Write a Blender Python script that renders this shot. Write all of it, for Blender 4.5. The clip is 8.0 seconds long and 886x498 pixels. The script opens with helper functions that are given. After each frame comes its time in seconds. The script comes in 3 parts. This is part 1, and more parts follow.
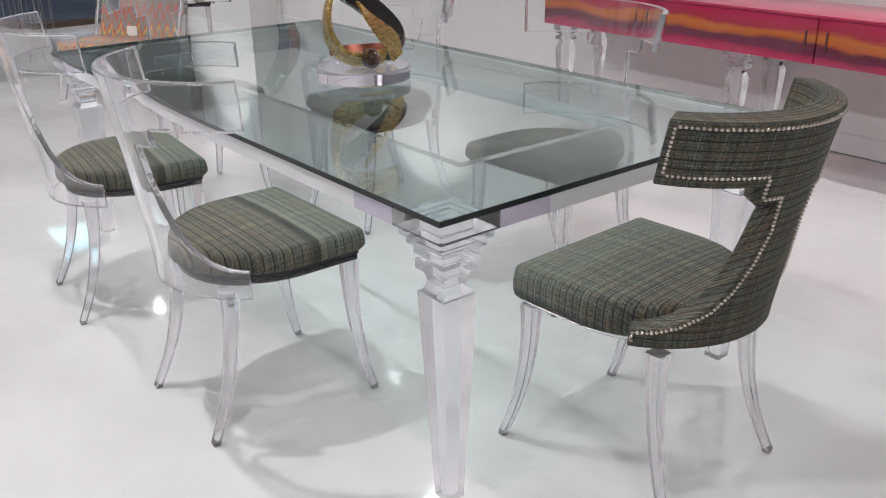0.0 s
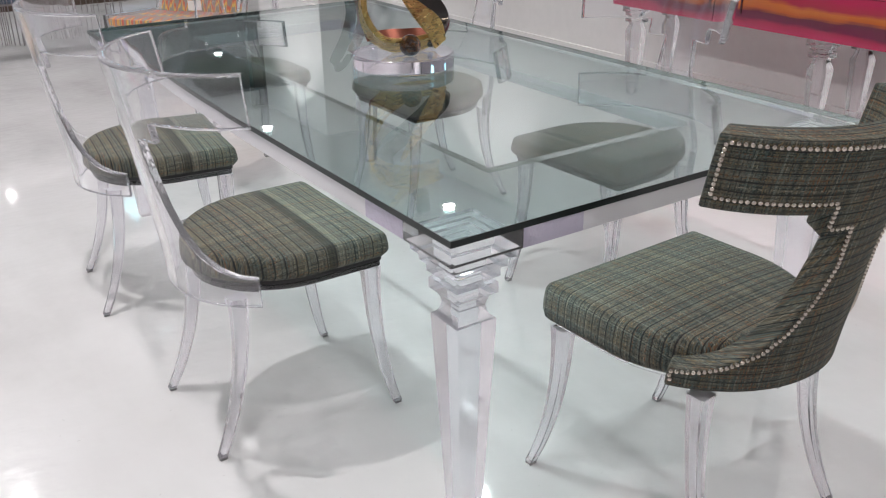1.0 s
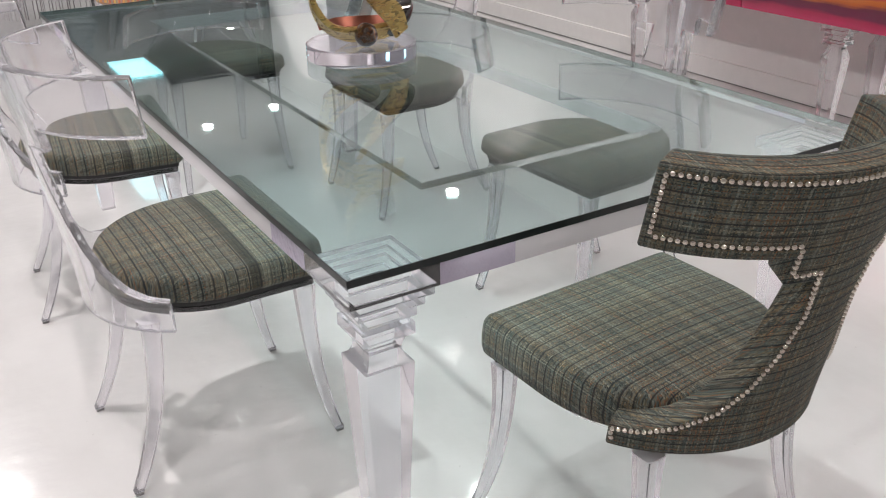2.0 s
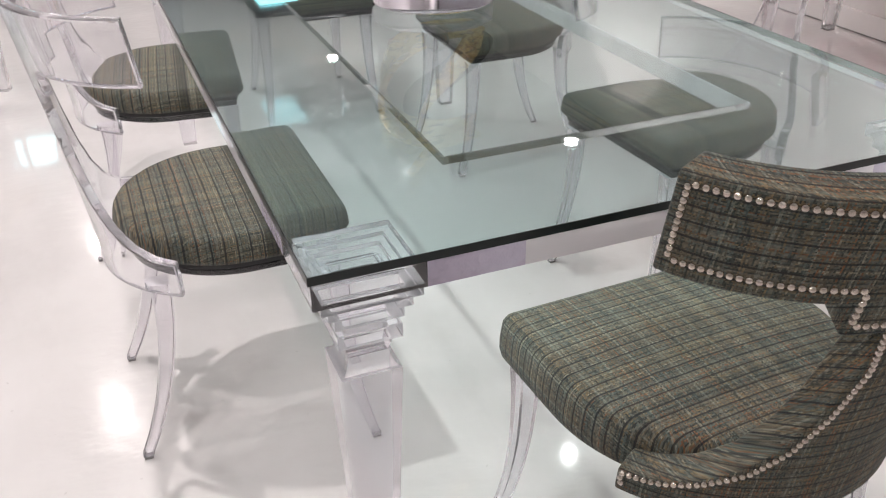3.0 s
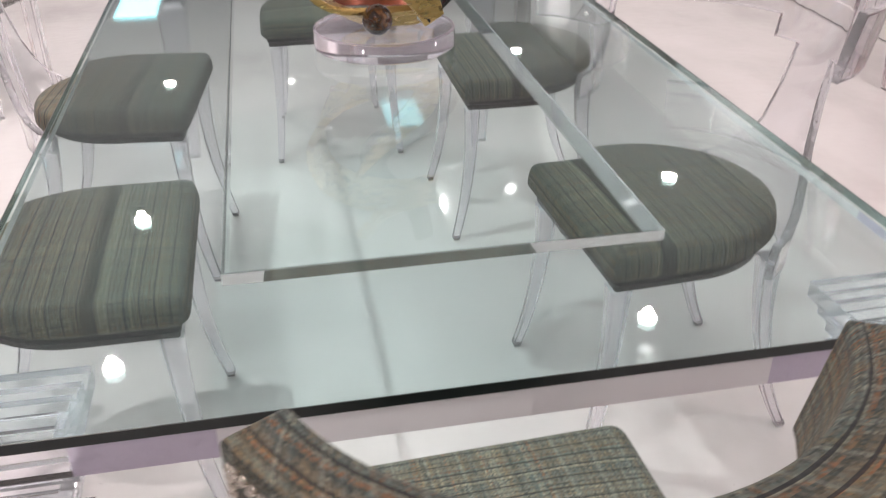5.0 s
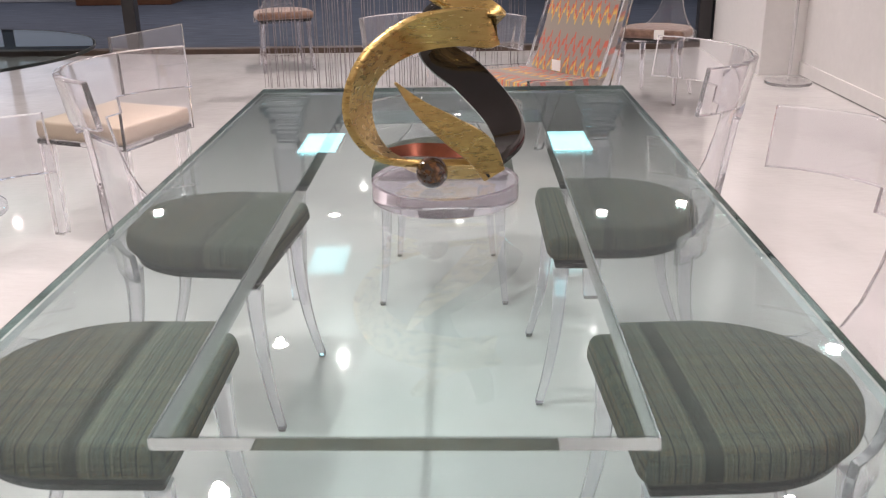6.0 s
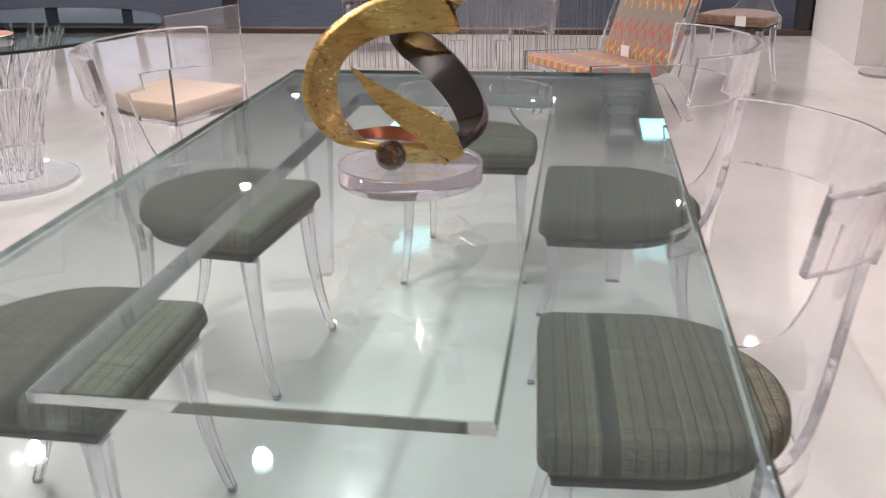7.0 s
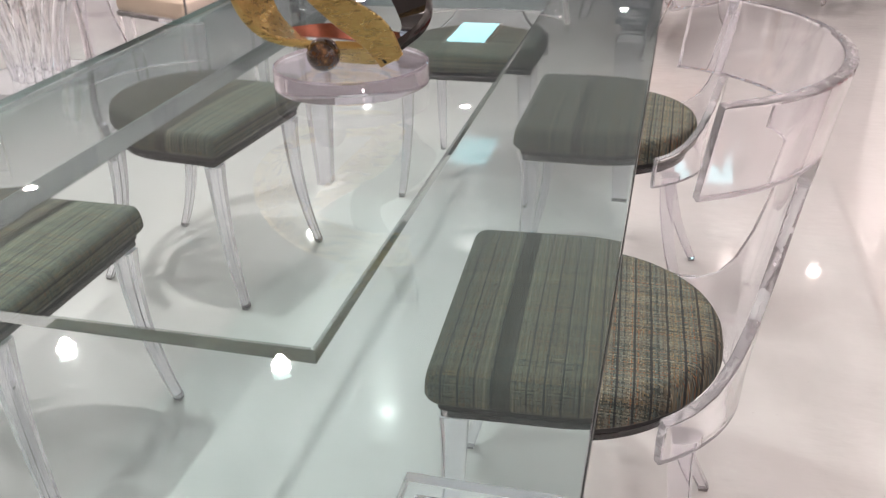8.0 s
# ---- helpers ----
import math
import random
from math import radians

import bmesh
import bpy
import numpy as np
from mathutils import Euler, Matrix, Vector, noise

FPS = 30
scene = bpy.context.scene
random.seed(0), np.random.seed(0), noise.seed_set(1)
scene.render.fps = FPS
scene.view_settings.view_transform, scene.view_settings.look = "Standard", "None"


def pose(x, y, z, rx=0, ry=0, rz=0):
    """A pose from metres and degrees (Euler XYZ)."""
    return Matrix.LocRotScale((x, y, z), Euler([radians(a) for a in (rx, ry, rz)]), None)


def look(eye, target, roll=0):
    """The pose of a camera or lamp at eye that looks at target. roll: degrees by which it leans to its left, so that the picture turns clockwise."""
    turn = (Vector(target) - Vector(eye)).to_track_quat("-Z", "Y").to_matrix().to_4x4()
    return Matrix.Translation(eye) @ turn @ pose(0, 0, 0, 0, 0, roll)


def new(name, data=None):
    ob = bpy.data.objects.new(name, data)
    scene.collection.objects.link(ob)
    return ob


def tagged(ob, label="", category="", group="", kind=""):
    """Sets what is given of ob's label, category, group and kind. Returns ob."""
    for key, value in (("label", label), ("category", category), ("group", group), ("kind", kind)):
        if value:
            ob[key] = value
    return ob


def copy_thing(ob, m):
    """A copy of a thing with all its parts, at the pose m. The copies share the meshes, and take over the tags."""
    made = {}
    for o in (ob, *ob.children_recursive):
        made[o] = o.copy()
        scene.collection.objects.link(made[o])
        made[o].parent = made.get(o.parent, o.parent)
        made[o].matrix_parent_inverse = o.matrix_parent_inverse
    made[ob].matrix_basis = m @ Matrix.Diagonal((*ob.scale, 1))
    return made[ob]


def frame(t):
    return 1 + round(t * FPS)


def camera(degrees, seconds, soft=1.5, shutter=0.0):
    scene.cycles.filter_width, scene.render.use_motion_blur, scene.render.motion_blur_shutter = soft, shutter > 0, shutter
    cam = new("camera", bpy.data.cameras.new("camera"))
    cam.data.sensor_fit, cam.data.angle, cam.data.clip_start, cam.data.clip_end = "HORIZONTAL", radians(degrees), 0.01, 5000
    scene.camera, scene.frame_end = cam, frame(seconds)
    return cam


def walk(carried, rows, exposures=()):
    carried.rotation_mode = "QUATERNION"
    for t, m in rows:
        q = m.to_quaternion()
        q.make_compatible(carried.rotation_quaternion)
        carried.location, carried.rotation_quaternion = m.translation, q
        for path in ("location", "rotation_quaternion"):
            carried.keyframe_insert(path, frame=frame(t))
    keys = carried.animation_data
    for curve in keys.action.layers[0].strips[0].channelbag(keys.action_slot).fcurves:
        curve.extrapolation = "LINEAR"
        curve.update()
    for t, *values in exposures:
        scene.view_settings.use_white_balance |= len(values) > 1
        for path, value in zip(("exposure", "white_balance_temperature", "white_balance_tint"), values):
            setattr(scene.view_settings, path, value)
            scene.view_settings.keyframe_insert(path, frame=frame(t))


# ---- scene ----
cam = camera(52.4, 8.0, soft=1.05, shutter=0.35)
PATH = [
    (0, (-1.609, -1.266, 1.353), (-0.46, 0.179, 0.585), -0.8),
    (0.5, (-1.535, -1.179, 1.363), (-0.44, 0.285, 0.552), -1.3),
    (1, (-1.389, -1.159, 1.349), (-0.384, 0.366, 0.533), -0.8),
    (1.2, (-1.313, -1.16, 1.36), (-0.33, 0.374, 0.535), -0.6),
    (2.3, (-1.023, -1.006, 1.337), (-0.128, 0.542, 0.441), -1.4),
    (2.5, (-0.972, -0.981, 1.334), (-0.137, 0.586, 0.414), -1.5),
    (3, (-0.802, -0.945, 1.315), (-0.162, 0.672, 0.328), -1.0),
    (3.5, (-0.657, -0.907, 1.325), (-0.143, 0.738, 0.31), -1.1),
    (4, (-0.542, -0.777, 1.312), (-0.077, 0.859, 0.261), -1.9),
    (4.2, (-0.499, -0.748, 1.326), (-0.046, 0.892, 0.274), -1.9),
    (5.4, (-0.073, -0.724, 1.328), (0.095, 1.071, 0.461), -0.4),
    (5.5, (-0.046, -0.725, 1.311), (0.062, 1.098, 0.494), -0.8),
    (6, (0.076, -0.61, 1.31), (0.026, 1.259, 0.599), -0.9),
    (6.2, (0.114, -0.589, 1.327), (0.02, 1.284, 0.632), -1.5),
    (6.5, (0.188, -0.591, 1.331), (-0.005, 1.28, 0.651), -2.3),
    (6.8, (0.313, -0.607, 1.329), (0.032, 1.24, 0.614), -1.7),
    (7, (0.39, -0.611, 1.316), (0.098, 1.223, 0.573), -1.1),
    (7.5, (0.54, -0.556, 1.289), (0.217, 1.238, 0.468), -1.3),
    (8, (0.649, -0.444, 1.257), (0.193, 1.276, 0.345), -1.5),
]
walk(cam, [(t, look(eye, target, roll)) for t, eye, target, roll in PATH],
     exposures=[(0, -0.60, 6240, 9.5), (1.2, -0.60, 6260, 9.5), (2.4, -0.53, 6600, 12.5), (4.2, -0.45, 6700, 17), (5.6, -0.31, 6880, 19), (8, -0.34, 7000, 19)])

# ---------------------------------------------------------------- world and exposure
world = bpy.data.worlds.new("world")
scene.world = world
world.use_nodes = True
world.node_tree.nodes["Background"].inputs["Color"].default_value = (0.55, 0.6, 0.7, 1)
world.node_tree.nodes["Background"].inputs["Strength"].default_value = 0.05

TOP = 0.737          # height of the glass table top
CEIL = 2.75


# ---------------------------------------------------------------- material kit
class Nodes:
    """A small wrapper that keeps node building short."""

    def __init__(self, name):
        self.mat = bpy.data.materials.new(name)
        self.mat.use_nodes = True
        self.tree = self.mat.node_tree
        self.bsdf = self.tree.nodes["Principled BSDF"]

    def add(self, kind, **values):
        n = self.tree.nodes.new(kind)
        for key, v in values.items():
            setattr(n, key, v)
        return n

    def plug(self, value, socket):
        if isinstance(value, bpy.types.NodeSocket):
            self.tree.links.new(value, socket)
        else:
            socket.default_value = value

    def set(self, **values):
        for key, v in values.items():
            self.plug(v, self.bsdf.inputs[key.replace("_", " ")])
        return self

    def coord(self, which="Object"):
        return self.add("ShaderNodeTexCoord").outputs[which]

    def scaled(self, vec, s):
        m = self.add("ShaderNodeMapping")
        self.plug(vec, m.inputs["Vector"])
        m.inputs["Scale"].default_value = s
        return m.outputs["Vector"]

    def noise(self, vec, scale, detail=3.0, rough=0.5, out="Fac"):
        n = self.add("ShaderNodeTexNoise")
        self.plug(vec, n.inputs["Vector"])
        n.inputs["Scale"].default_value = scale
        n.inputs["Detail"].default_value = detail
        n.inputs["Roughness"].default_value = rough
        return n.outputs[out]

    def math(self, op, a, b=0.0, clamp=False):
        n = self.add("ShaderNodeMath", operation=op, use_clamp=clamp)
        self.plug(a, n.inputs[0])
        self.plug(b, n.inputs[1])
        return n.outputs[0]

    def ramp(self, fac, stops, mode="LINEAR"):
        n = self.add("ShaderNodeValToRGB")
        n.color_ramp.interpolation = mode
        while len(n.color_ramp.elements) < len(stops):
            n.color_ramp.elements.new(0.5)
        for e, (at, c) in zip(n.color_ramp.elements, stops):
            e.position = at
            e.color = (*c, 1) if len(c) == 3 else c
        self.plug(fac, n.inputs["Fac"])
        return n.outputs["Color"]

    def mix(self, fac, a, b, mode="MIX"):
        n = self.add("ShaderNodeMix", data_type="RGBA", blend_type=mode)
        self.plug(fac, n.inputs[0])
        self.plug((*a, 1) if isinstance(a, tuple) and len(a) == 3 else a, n.inputs[6])
        self.plug((*b, 1) if isinstance(b, tuple) and len(b) == 3 else b, n.inputs[7])
        return n.outputs[2]

    def split(self, vec):
        n = self.add("ShaderNodeSeparateXYZ")
        self.plug(vec, n.inputs[0])
        return n.outputs

    def join(self, x, y, z=0.0):
        n = self.add("ShaderNodeCombineXYZ")
        for i, v in enumerate((x, y, z)):
            self.plug(v, n.inputs[i])
        return n.outputs[0]

    def bump(self, height, strength, distance):
        n = self.add("ShaderNodeBump")
        n.inputs["Strength"].default_value = strength
        n.inputs["Distance"].default_value = distance
        self.plug(height, n.inputs["Height"])
        self.plug(n.outputs[0], self.bsdf.inputs["Normal"])
        return self


def acrylic(name, tint, ior=1.49, rough=0.0, clear_part=1.0, ripple=0.0, wave=45.0):
    k = Nodes(name)
    k.set(Base_Color=(*tint, 1), Transmission_Weight=clear_part, IOR=ior)
    smear = k.noise(k.coord(), 9.0, 3.0)
    k.plug(k.math("MULTIPLY", smear, rough), k.bsdf.inputs["Roughness"])
    if ripple:
        k.bump(k.noise(k.coord(), wave, 2.0), ripple, 0.18 / wave)
    return k.mat


ACRYLIC = acrylic("clear_acrylic", (0.975, 0.968, 0.99), rough=0.03, clear_part=0.975)
# pale diffuse share imitates the light that clear sheet pipes to its edges
ACRYLIC_EDGE = acrylic("brightened_acrylic_edge", (0.97, 0.955, 0.998), rough=0.015, clear_part=0.82, ripple=0.9, wave=34.0)
# mostly diffuse white, standing in for the bright floor seen through clear acrylic
FRAME_SIDE = acrylic("whitened_frame_side", (0.97, 0.95, 0.985), rough=0.02, clear_part=0.3)
LAVENDER = acrylic("lavender_tinted_acrylic", (0.94, 0.9, 0.975), rough=0.02, clear_part=0.93)
# added pale cap that keeps the dark seat underside from mirroring in the legs
MILKY_CAP = acrylic("milky_leg_cap", (0.9, 0.89, 0.93), rough=0.4, clear_part=0.3)
# lavender base colour painted in for the reflections beside the legs
REFLECTED_LILAC = acrylic("lavender_reflection_side", (0.84, 0.77, 0.96), rough=0.03, clear_part=0.42, ripple=1.0, wave=70.0)
LEG_CLEAR = acrylic("cast_acrylic_leg", (0.975, 0.953, 0.995), rough=0.02, clear_part=0.9)
CRYSTAL = acrylic("crystal_clear_acrylic", (0.985, 0.98, 0.99), rough=0.01)


def plate_glass(name, tint, gloss):
    """Flat plate glass: tinted clear sheet, its two faces' mirror gloss grows towards grazing view."""
    k = Nodes(name)
    sheet = k.add("ShaderNodeBsdfTransparent")
    sheet.inputs["Color"].default_value = (*tint, 1)
    if not gloss:
        k.tree.links.new(sheet.outputs[0], k.tree.nodes["Material Output"].inputs["Surface"])
        return k.mat
    mirror = k.add("ShaderNodeBsdfGlossy")
    mirror.inputs["Roughness"].default_value = 0.0
    facing = k.add("ShaderNodeLayerWeight")
    facing.inputs["Blend"].default_value = 0.5
    steep = k.math("POWER", facing.outputs["Facing"], 5.0)
    both = k.math("ADD", k.math("MULTIPLY", steep, 1.1), 0.078, True)
    mixer = k.add("ShaderNodeMixShader")
    k.plug(both, mixer.inputs[0])
    k.tree.links.new(sheet.outputs[0], mixer.inputs[1])
    k.tree.links.new(mirror.outputs[0], mixer.inputs[2])
    k.tree.links.new(mixer.outputs[0], k.tree.nodes["Material Output"].inputs["Surface"])
    return k.mat


GLASS = plate_glass("green_tinted_glass", (0.768, 0.906, 0.897), True)
GLASS_BACK = plate_glass("glass_underside", (0.985, 0.99, 0.99), False)
# tinted so that the added strips in the frame opening cast a faint shadow
SHADOW_STRIP = plate_glass("tinted_shadow_strip", (0.78, 0.79, 0.79), True)


def plain(name, color, rough=0.5, metal=0.0, vary=0.12, scale=8.0, bump=0.0, coat=0.0):
    k = Nodes(name)
    c = k.coord()
    n = k.math("ADD", k.math("MULTIPLY", k.noise(c, scale, 4.0), 0.65), k.math("MULTIPLY", k.noise(c, scale * 14, 2.0), 0.35))
    lo = tuple(v * (1 - vary) for v in color)
    hi = tuple(min(1.0, v * (1 + vary)) for v in color)
    k.set(Base_Color=k.ramp(n, [(0.3, lo), (0.7, hi)]), Metallic=metal, Coat_Weight=coat)
    k.plug(k.math("ADD", k.math("MULTIPLY", n, rough * 0.5), rough * 0.75), k.bsdf.inputs["Roughness"])
    if bump:
        k.bump(k.noise(c, scale * 20, 3.0), 0.4, bump)
    return k.mat


def tweed(name, band=None):
    """Woven plaid wool: dark lines across, coloured threads both ways. Reads the mesh's UVs, which are in metres."""
    k = Nodes(name)
    u, v, _ = k.split(k.coord("UV"))
    slub = k.noise(k.join(k.math("MULTIPLY", u, 40.0), k.math("MULTIPLY", v, 40.0)), 1.0, 2.0)
    pitch = 1 / 0.0019
    ru = k.math("FLOOR", k.math("MULTIPLY", k.math("ADD", u, k.math("MULTIPLY", slub, 0.003)), pitch))
    rv = k.math("FLOOR", k.math("MULTIPLY", k.math("ADD", v, k.math("MULTIPLY", slub, 0.003)), pitch))

    def white(vec):
        n = k.add("ShaderNodeTexWhiteNoise", noise_dimensions="2D")
        k.plug(vec, n.inputs["Vector"])
        return n.outputs["Value"]

    wools = [(0.0, (0.05, 0.056, 0.053)), (0.18, (0.098, 0.092, 0.073)), (0.38, (0.125, 0.118, 0.092)), (0.55, (0.09, 0.109, 0.099)), (0.68, (0.15, 0.12, 0.076)), (0.77, (0.12, 0.125, 0.11)), (0.90, (0.20, 0.19, 0.15)), (0.96, (0.165, 0.09, 0.055))]
    warp = k.ramp(white(k.join(ru, 7.0)), wools, "CONSTANT")
    weft = k.ramp(white(k.join(rv, 31.0)), wools, "CONSTANT")
    cell = white(k.join(ru, rv))
    col = k.mix(k.math("GREATER_THAN", cell, 0.5), warp, weft)
    col = k.mix(1.0, col, k.ramp(white(k.join(rv, ru)), [(0.0, (0.72, 0.72, 0.72)), (1.0, (1.28, 1.28, 1.28))]), "MULTIPLY")
    # broad tonal plaid, both ways
    broad_v = k.noise(k.join(0.0, k.math("MULTIPLY", v, 26.0)), 1.0, 1.0)
    broad_u = k.noise(k.join(k.math("MULTIPLY", u, 30.0), 3.7), 1.0, 1.0)
    tone = k.math("ADD", k.math("MULTIPLY", broad_v, 1.1), k.math("MULTIPLY", broad_u, 0.7))
    col = k.mix(k.math("MULTIPLY", k.math("SUBTRACT", tone, 0.8), 2.2, True), col, k.mix(1.0, col, (1.25, 1.12, 0.93), "MULTIPLY"))
    col = k.mix(k.math("MULTIPLY", k.math("SUBTRACT", 0.95, tone), 2.2, True), col, k.mix(1.0, col, (0.79, 0.9, 0.88), "MULTIPLY"))
    # thin light threads along the other way
    fu = k.math("FRACT", k.math("MULTIPLY", u, 1 / 0.043))
    light = k.math("MULTIPLY", k.math("LESS_THAN", fu, 0.07), k.math("MULTIPLY", cell, 0.6 if band is None else 0.38))
    col = k.mix(light, col, (0.34, 0.36, 0.30))
    # dark pinstripes
    wob = k.math("MULTIPLY", k.noise(k.join(k.math("MULTIPLY", u, 14.0), k.math("MULTIPLY", v, 60.0)), 1.0, 1.0), 0.003)
    fv = k.math("FRACT", k.math("MULTIPLY", k.math("ADD", v, wob), 1 / (0.0195 if band is None else 0.0245)))
    col = k.mix(k.math("MULTIPLY", k.math("LESS_THAN", fv, 0.14), 0.78), col, (0.016, 0.018, 0.022))
    fv2 = k.math("FRACT", k.math("MULTIPLY", k.math("ADD", v, wob), 1 / 0.00817))
    col = k.mix(k.math("MULTIPLY", k.math("LESS_THAN", fv2, 0.25), 0.3), col, (0.03, 0.036, 0.036))
    fu2 = k.math("FRACT", k.math("MULTIPLY", u, 1 / 0.0215))
    col = k.mix(k.math("MULTIPLY", k.math("LESS_THAN", fu2, 0.12), 0.2), col, (0.03, 0.034, 0.034))
    if band is not None:
        off = k.math("ABSOLUTE", k.math("SUBTRACT", v, band))
        col = k.mix(k.math("MULTIPLY", k.math("LESS_THAN", off, 0.012), 0.68), col, (0.03, 0.032, 0.03))
        pale = k.math("ABSOLUTE", k.math("SUBTRACT", v, band + 0.026))
        col = k.mix(k.math("MULTIPLY", k.math("LESS_THAN", pale, 0.010), 0.13), col, (0.30, 0.28, 0.22))
    k.set(Base_Color=col, Roughness=0.95, Sheen_Weight=0.06, Sheen_Roughness=0.5, Specular_IOR_Level=0.2)
    k.bump(k.math("ADD", cell, k.math("MULTIPLY", slub, 0.6)), 0.55, 0.0012)
    return k.mat


TWEED_SEAT = tweed("plaid_tweed_seat", 0.065)
TWEED_SEAT_B = tweed("plaid_tweed_seat_b", 0.112)
TWEED_SEAT_C = tweed("plaid_tweed_seat_c", 0.07)
TWEED = tweed("plaid_tweed")


def floor_material():
    k = Nodes("polished_white_floor")
    c = k.coord()
    # faint smears, their tone also standing in for soft light streaks on the floor
    big = k.noise(c, 0.9, 4.0, 0.55)
    veil = k.noise(k.scaled(c, (1.0, 0.5, 1.0)), 2.6, 5.0, 0.6)
    tone = k.math("ADD", k.math("MULTIPLY", big, 0.6), k.math("MULTIPLY", veil, 0.4))
    col = k.ramp(tone, [(0.34, (0.53, 0.52, 0.51)), (0.5, (0.65, 0.64, 0.63)), (0.66, (0.71, 0.70, 0.695))])
    scuff = k.math("GREATER_THAN", k.noise(c, 60.0, 2.0), 0.75)
    col = k.mix(k.math("MULTIPLY", scuff, 0.25), col, (0.35, 0.33, 0.32))
    k.set(Base_Color=col, Coat_Weight=1.0, Coat_Roughness=0.045, Specular_IOR_Level=0.06)
    k.plug(k.math("ADD", k.math("MULTIPLY", veil, 0.16), 0.1), k.bsdf.inputs["Roughness"])
    k.bump(k.math("ADD", k.noise(c, 2.6, 3.0), k.math("MULTIPLY", k.noise(k.scaled(c, (1.0, 1.8, 1.0)), 16.0, 2.0), 0.2)), 0.36, 0.02)
    return k.mat


FLOOR = floor_material()
WALL = plain("white_wall_paint", (0.76, 0.745, 0.73), 0.45, vary=0.05, scale=1.4)
CEILING = plain("grey_ceiling_paint", (0.42, 0.42, 0.43), 0.8, vary=0.05)
TRIM = plain("grey_joint", (0.16, 0.15, 0.15), 0.6)
EDGE = plain("dark_green_glass_edge", (0.006, 0.012, 0.012), 0.3, vary=0.3, scale=30)
EDGE_INSIDE = plain("mirrored_inside_of_glass_edge", (0.55, 0.68, 0.66), 0.06, metal=1.0, vary=0.05)
PULL = plain("dark_red_pull", (0.07, 0.01, 0.02), 0.4)
BOARD = plain("black_seat_board", (0.012, 0.012, 0.013), 0.5)
NICKEL = plain("polished_nickel", (0.6, 0.545, 0.48), 0.18, metal=1.0, vary=0.1, scale=60)
GLIDE = plain("grey_foot_glide", (0.3, 0.29, 0.29), 0.4)
BLACK = plain("black_lacquer", (0.012, 0.009, 0.008), 0.07, vary=0.4, scale=20, coat=1.0)
COPPER = plain("copper_leaf", (0.20, 0.068, 0.045), 0.3, metal=0.9, vary=0.3, scale=30)
CREAM = plain("cream_leather", (0.41, 0.335, 0.265), 0.55, vary=0.06, scale=12, bump=0.0006)
BROWN_TRIM = plain("dark_brown_threshold", (0.05, 0.03, 0.02), 0.45, vary=0.3, scale=9)
DARK = plain("dark_bronze_frame", (0.02, 0.019, 0.02), 0.35)
TAG = plain("white_card", (0.85, 0.84, 0.82), 0.6, vary=0.03)
WHITE_METAL = plain("white_enamel", (0.8, 0.8, 0.8), 0.3, vary=0.03)
BROWN_WOOD = plain("brown_counter_wood", (0.10, 0.045, 0.025), 0.4, vary=0.3, scale=5)


def gold_leaf():
    k = Nodes("gold_leaf")
    c = k.coord()
    n = k.noise(k.scaled(c, (0.35, 1, 1.6)), 70.0, 4.0, 0.55)
    fine = k.noise(c, 320.0, 3.0, 0.7)
    col = k.ramp(k.math("ADD", k.math("MULTIPLY", n, 0.7), k.math("MULTIPLY", fine, 0.3)), [(0.3, (0.45, 0.29, 0.095)), (0.5, (0.52, 0.35, 0.125)), (0.7, (0.6, 0.43, 0.18))])
    k.set(Base_Color=col, Metallic=0.75)
    k.plug(k.math("ADD", k.math("MULTIPLY", n, 0.3), 0.14), k.bsdf.inputs["Roughness"])
    k.bump(k.math("ADD", n, fine), 0.04, 0.0006)
    return k.mat


GOLD = gold_leaf()


def marbled_ball():
    k = Nodes("tiger_brown_stone")
    n = k.noise(k.coord(), 38.0, 5.0, 0.7)
    k.set(Base_Color=k.ramp(n, [(0.35, (0.012, 0.006, 0.004)), (0.52, (0.07, 0.03, 0.012)), (0.66, (0.26, 0.12, 0.04))]), Roughness=0.06, Coat_Weight=1.0)
    return k.mat


BALL = marbled_ball()


def fur():
    k = Nodes("brown_fur")
    n = k.noise(k.coord(), 22.0, 5.0, 0.7)
    k.set(Base_Color=k.ramp(n, [(0.3, (0.09, 0.05, 0.035)), (0.6, (0.24, 0.14, 0.10)), (0.8, (0.36, 0.24, 0.18))]), Roughness=0.9, Sheen_Weight=0.5)
    k.bump(k.noise(k.coord(), 90.0, 3.0), 0.9, 0.006)
    return k.mat


FUR = fur()


